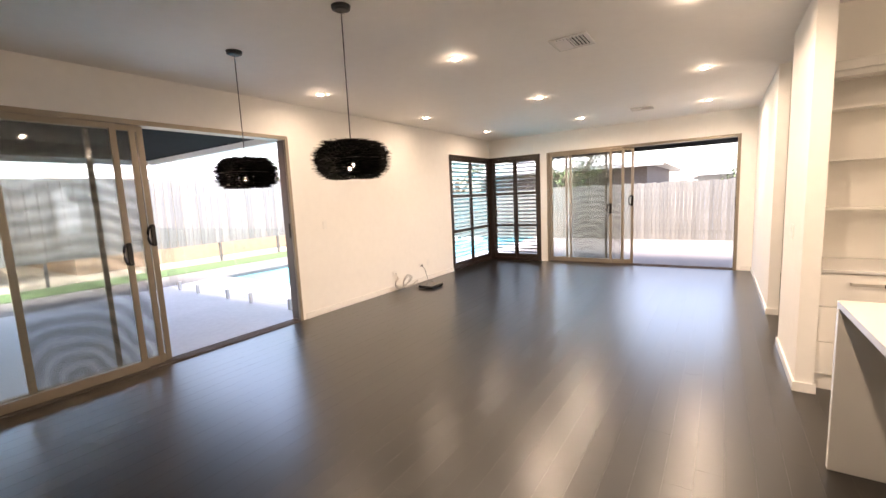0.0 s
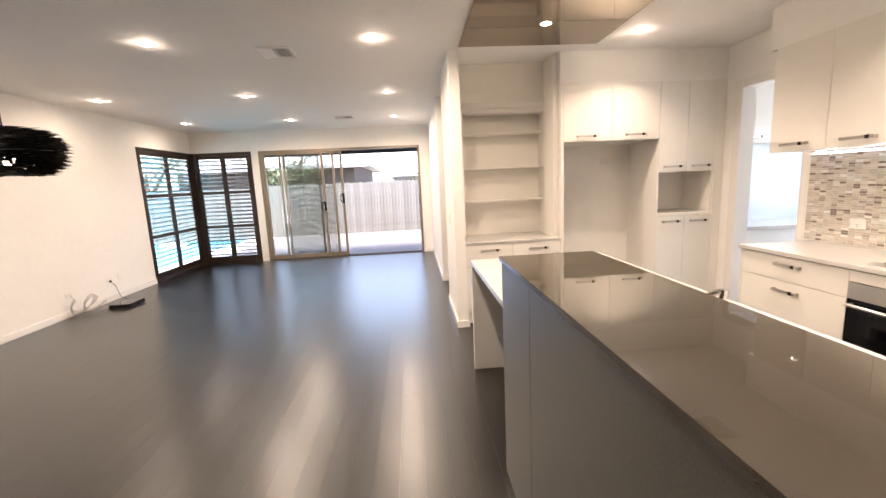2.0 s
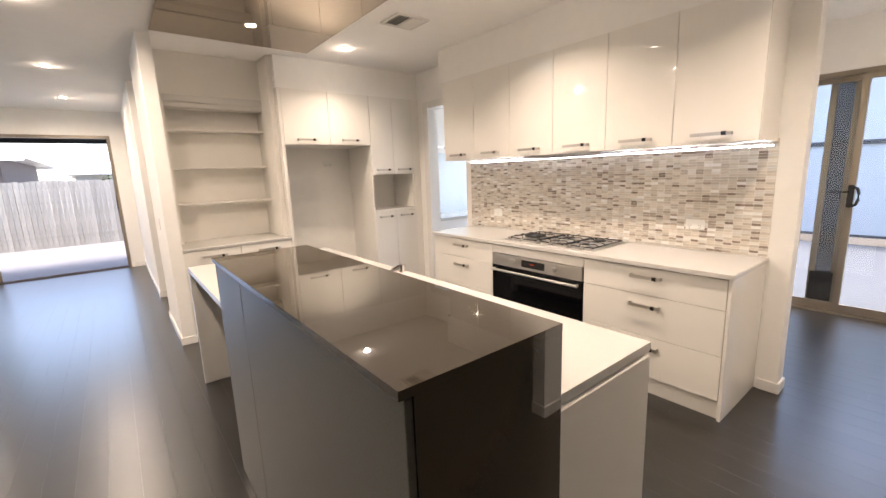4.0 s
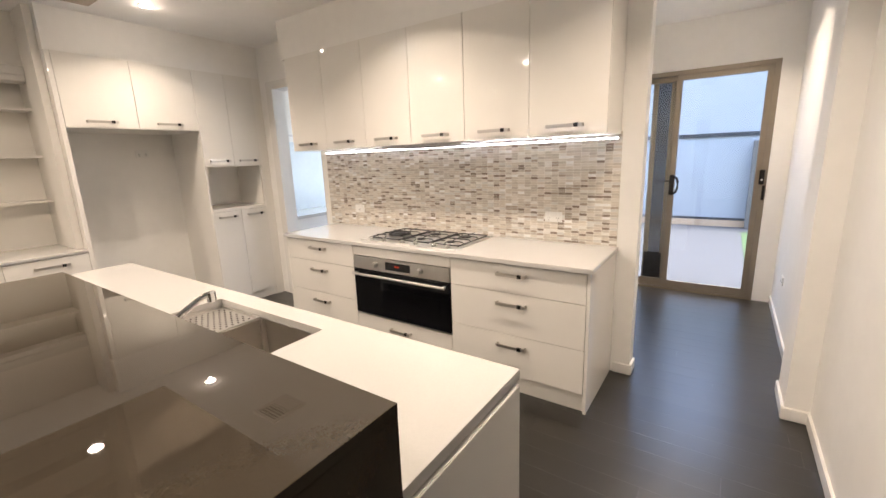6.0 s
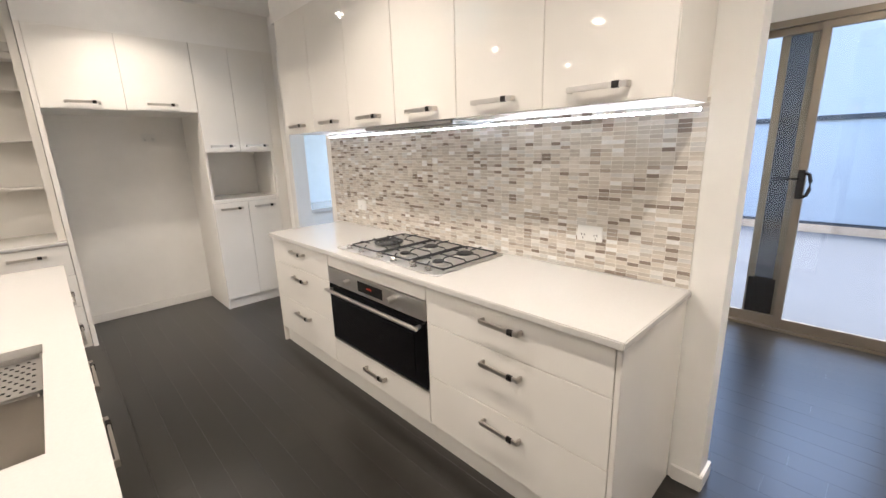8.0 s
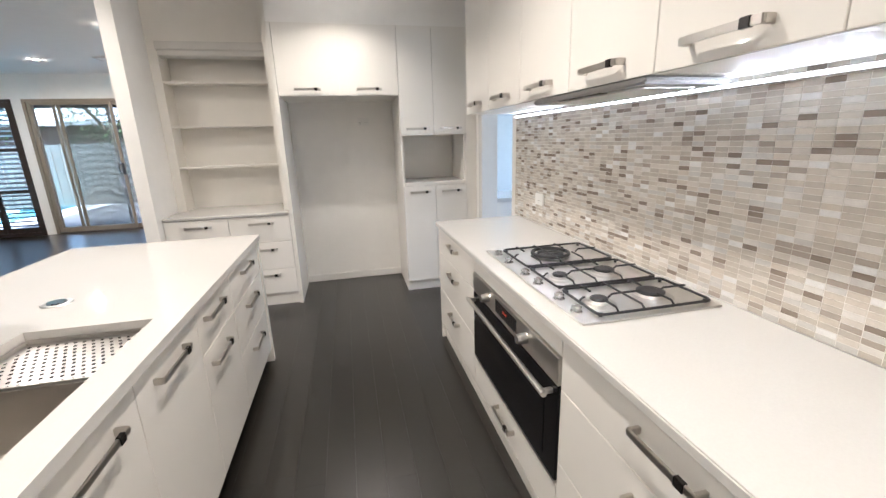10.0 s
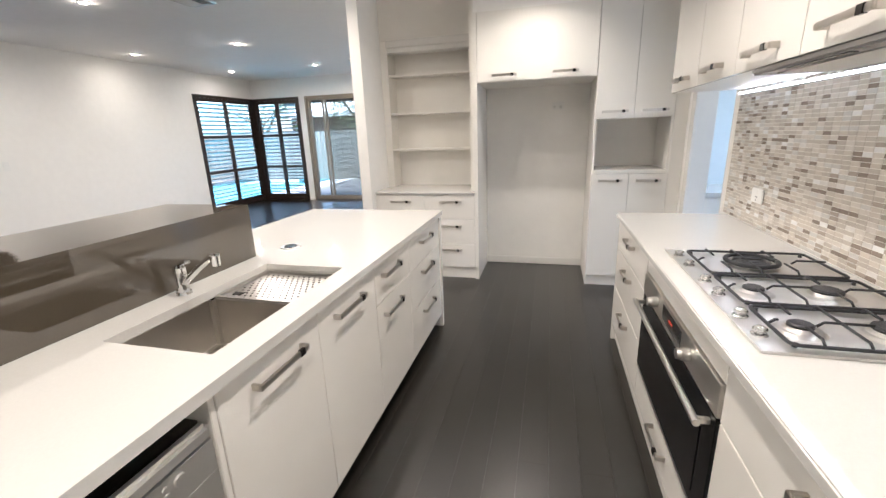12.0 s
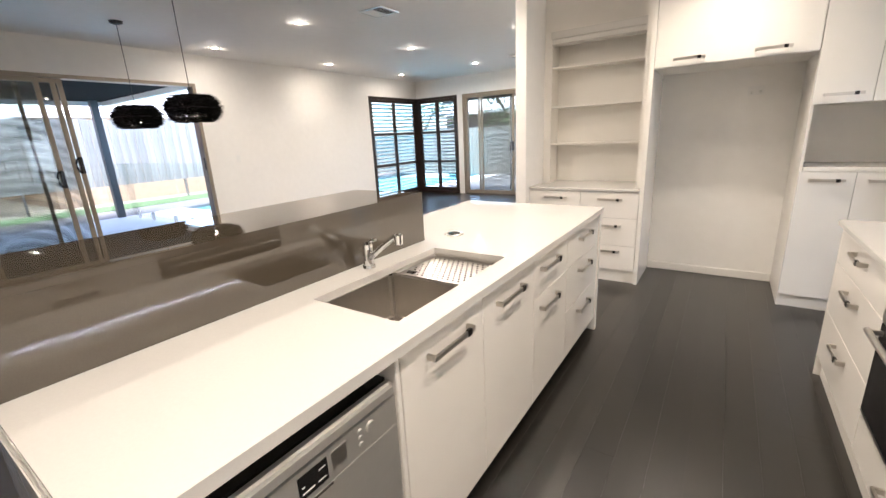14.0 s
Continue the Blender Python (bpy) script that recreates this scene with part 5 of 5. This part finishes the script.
# side yard
sf = thing("side_fence", "white panel fence with a capping rail in the side yard", "fence", (12.2, 1, 0), kind="structure")
part("panel", boxes((12.2, 12.24, -6, 8, 0.10, 1.74)), M_RENDER, sf)
part("capping", boxes((12.17, 12.27, -6, 8, 1.74, 1.82), bevel=0.004), M_POST, sf)
part("lower_rail", boxes((12.18, 12.26, -6, 8, 0.05, 0.10)), M_POST, sf)
part("plinth", boxes((12.15, 12.3, -6, 8, G - 0.2, 0.05)), M_SLEEPER, sf)
pl = thing("brick_pier", "dark brick pier at the side fence", "pier", (12.08, -0.10, 0), kind="structure")
bmesh_brick = mesh_of("brick", boxes((-0.115, 0.115, -0.115, 0.115, -0.038, 0.038), bevel=0.004), M_BRICK)
for k in range(20):
    ob = new("brick", bmesh_brick)
    ob.matrix_world = pose(12.08, -0.10, G + 0.04 + k * 0.086)
    ob.parent = pl
part("mortar", boxes((11.98, 12.145, -0.20, 0.0, G - 0.1, G + 1.72)), M_MORTAR, pl)
structure("turf_side", boxes((8.6, 11.5, -2.9, 0.05, G - 0.1, G + 0.012)), M_TURF, "green turf strip in the side yard", "lawn")
house("house", 15, 26, -10, 12, 4.6, 6.0, "y", "white rendered house beyond the side fence", M_RENDER, M_ROOF)

# ---- mosaic splashback ----
sp = thing("wall_splashback", "mosaic splashback of small grey and beige stone tiles", "splashback", (E_IN, 2.3, 0.9), kind="structure")
SY0, SY1, SZ0, SZ1 = 0.925, 3.76, CT, UZ0
part("grout", boxes((E_IN - 0.004, E_IN - 0.0005, SY0, SY1, SZ0 + 0.001, SZ1 + 0.06)), M_GROUT, sp)


def tile_material(name, rough, island):
    mat = material(name, (0.5, 0.46, 0.4), rough, noise_scale=25, vary=0.10, stretch=(1, 1, 2))
    n, l = mat.node_tree.nodes, mat.node_tree.links
    info = n.new("ShaderNodeNewGeometry" if island else "ShaderNodeObjectInfo")
    ramp = n.new("ShaderNodeValToRGB")
    ramp.color_ramp.interpolation = "CONSTANT"
    stops = [(0.0, (0.63, 0.57, 0.495)), (0.22, (0.56, 0.51, 0.445)), (0.42, (0.68, 0.63, 0.565)), (0.56, (0.53, 0.48, 0.42)), (0.66, (0.63, 0.61, 0.575)), (0.74, (0.74, 0.71, 0.665)),
             (0.80, (0.42, 0.36, 0.305)), (0.88, (0.27, 0.22, 0.18)), (0.955, (0.82, 0.81, 0.79))]
    els = ramp.color_ramp.elements
    els[0].position, els[0].color = 0.0, (*stops[0][1], 1)
    els[1].position, els[1].color = stops[1][0], (*stops[1][1], 1)
    for pos, col in stops[2:]:
        e = els.new(pos)
        e.color = (*col, 1)
    l.new(info.outputs["Random Per Island" if island else "Random"], ramp.inputs[0])
    p = n["Principled BSDF"]
    old = p.inputs["Base Color"].links[0].from_node
    l.new(ramp.outputs[0], old.inputs[0])
    return mat


M_TILE, M_TILE_FAR = tile_material("stone_mosaic", 0.16, False), tile_material("stone_mosaic_far", 0.16, True)
PW, PH, GAP = 0.0510, 0.0178, 0.0018


def tile_verts(w, h):
    c, d = 0.0004, 0.0009
    lo = [(0, -w / 2, -h / 2), (0, w / 2, -h / 2), (0, w / 2, h / 2), (0, -w / 2, h / 2)]
    mid = [(-d + c, y, z) for _, y, z in lo]
    top = [(-d, y - math.copysign(c, y), z - math.copysign(c, z)) for _, y, z in lo]
    v = lo + mid + top
    f = [(8, 11, 10, 9)]
    for k in range(4):
        j = (k + 1) % 4
        f += [(k, j, 4 + j, 4 + k), (4 + k, 4 + j, 8 + j, 8 + k)]
    return v, [q[::-1] for q in f]


v, f = tile_verts(PW - GAP, PH - GAP)
tile_mesh = bpy.data.meshes.new("tile")
tile_mesh.from_pydata(v, [], f)
tile_mesh.materials.append(M_TILE)
rng = random.Random(21)
far_v, far_f = [], []
singles = 0
for col in range(int((SY1 - SY0) / PW)):
    for row in range(int((SZ1 + 0.035 - SZ0) / PH)):
        c = (E_IN - 0.004 - rng.uniform(0, 0.0003), SY0 + (col + 0.5) * PW, SZ0 + 0.002 + (row + 0.5) * PH)
        if singles < 300:
            ob = new("tile", tile_mesh)
            ob.matrix_world = pose(*c)
            ob.parent = sp
            ob.matrix_parent_inverse = sp.matrix_world.inverted()
            singles += 1
        else:
            i = len(far_v)
            far_v += [(a + c[0], b + c[1], d + c[2]) for a, b, d in v]
            far_f += [tuple(k + i for k in q) for q in f]
me = bpy.data.meshes.new("tile_field")
me.from_pydata(far_v, [], far_f)
me.materials.append(M_TILE_FAR)
tf = new("tile_field", me)
tf.parent = sp
tf.matrix_parent_inverse = sp.matrix_world.inverted()
tagged(tf, "small stone mosaic tiles", kind="stuff")

# ---- floor boards ----
fl = thing("floor_boards", "dark stained timber floorboards with a satin sheen", "floor", (0, 4, 0), kind="structure")
BW = 0.135


def board_verts(w, length):
    """A board whose top is slightly cupped across its width, with eased long edges."""
    cup, ease, d = 0.00007, 0.0006, 0.013
    prof = [(-w / 2, -d), (-w / 2, -0.0004), (-w / 2 + ease, 0.0)]
    prof += [((k / 4 - 0.5) * (w - 2 * ease), -cup * (1 - (k / 2 - 1) ** 2)) for k in (1, 2, 3)]
    prof += [(w / 2 - ease, 0.0), (w / 2, -0.0004), (w / 2, -d)]
    n = len(prof)
    v = [(x, y, z) for y in (-length / 2, length / 2) for x, z in prof]
    f = [(k, k + 1, n + k + 1, n + k) for k in range(n - 1)] + [tuple(range(n))[::-1], tuple(range(n, 2 * n))]
    return v, [q[::-1] for q in f]


LENGTHS = (0.9, 1.2, 1.5, 1.8, 2.1)
shared_boards = {}
for L in LENGTHS:
    v, f = board_verts(BW - 0.0003, L - 0.0003)
    me = bpy.data.meshes.new("board")
    me.from_pydata(v, [], f)
    me.materials.append(M_BOARD)
    shared_boards[L] = (me, v, f)
rng = random.Random(5)
far_v, far_f = [], []
count = 0
x = W_IN - 0.03
while x < 7.08:
    y = (-2.62 if x < 4.95 else -0.30) - rng.uniform(0, 0.9)
    stop = 9.66 if x < 3.1 else (5.2 if x > 4.6 else 5.4)
    while y < stop:
        L = rng.choice(LENGTHS)
        lo, hi = max(y, -2.65 if x < 4.95 else -0.33), min(y + L, stop)
        if hi - lo > 0.02:
            whole = hi - lo > L - 1e-6
            if whole and -2.2 < x < 4.2 and 0.3 < y < 7.5 and count < 300:
                ob = new("board", shared_boards[L][0])
                ob.matrix_world = pose(x + BW / 2, y + L / 2, 0, 0, rng.uniform(-0.12, 0.12), 0)
                ob.parent = fl
                ob.matrix_parent_inverse = fl.matrix_world.inverted()
                count += 1
            else:
                v, f = board_verts(BW - 0.0003, hi - lo - 0.0003)
                i = len(far_v)
                tilt = rng.uniform(-0.002, 0.002)
                far_v += [(a + x + BW / 2, b + (lo + hi) / 2, c + a * tilt) for a, b, c in v]
                far_f += [tuple(k + i for k in q) for q in f]
        y += L
    x += BW
me = bpy.data.meshes.new("board_field")
me.from_pydata(far_v, [], far_f)
me.materials.append(M_BOARD_FAR)
bf = new("board_field", me)
bf.parent = fl
bf.matrix_parent_inverse = fl.matrix_world.inverted()
tagged(bf, "dark stained timber boards", kind="stuff")
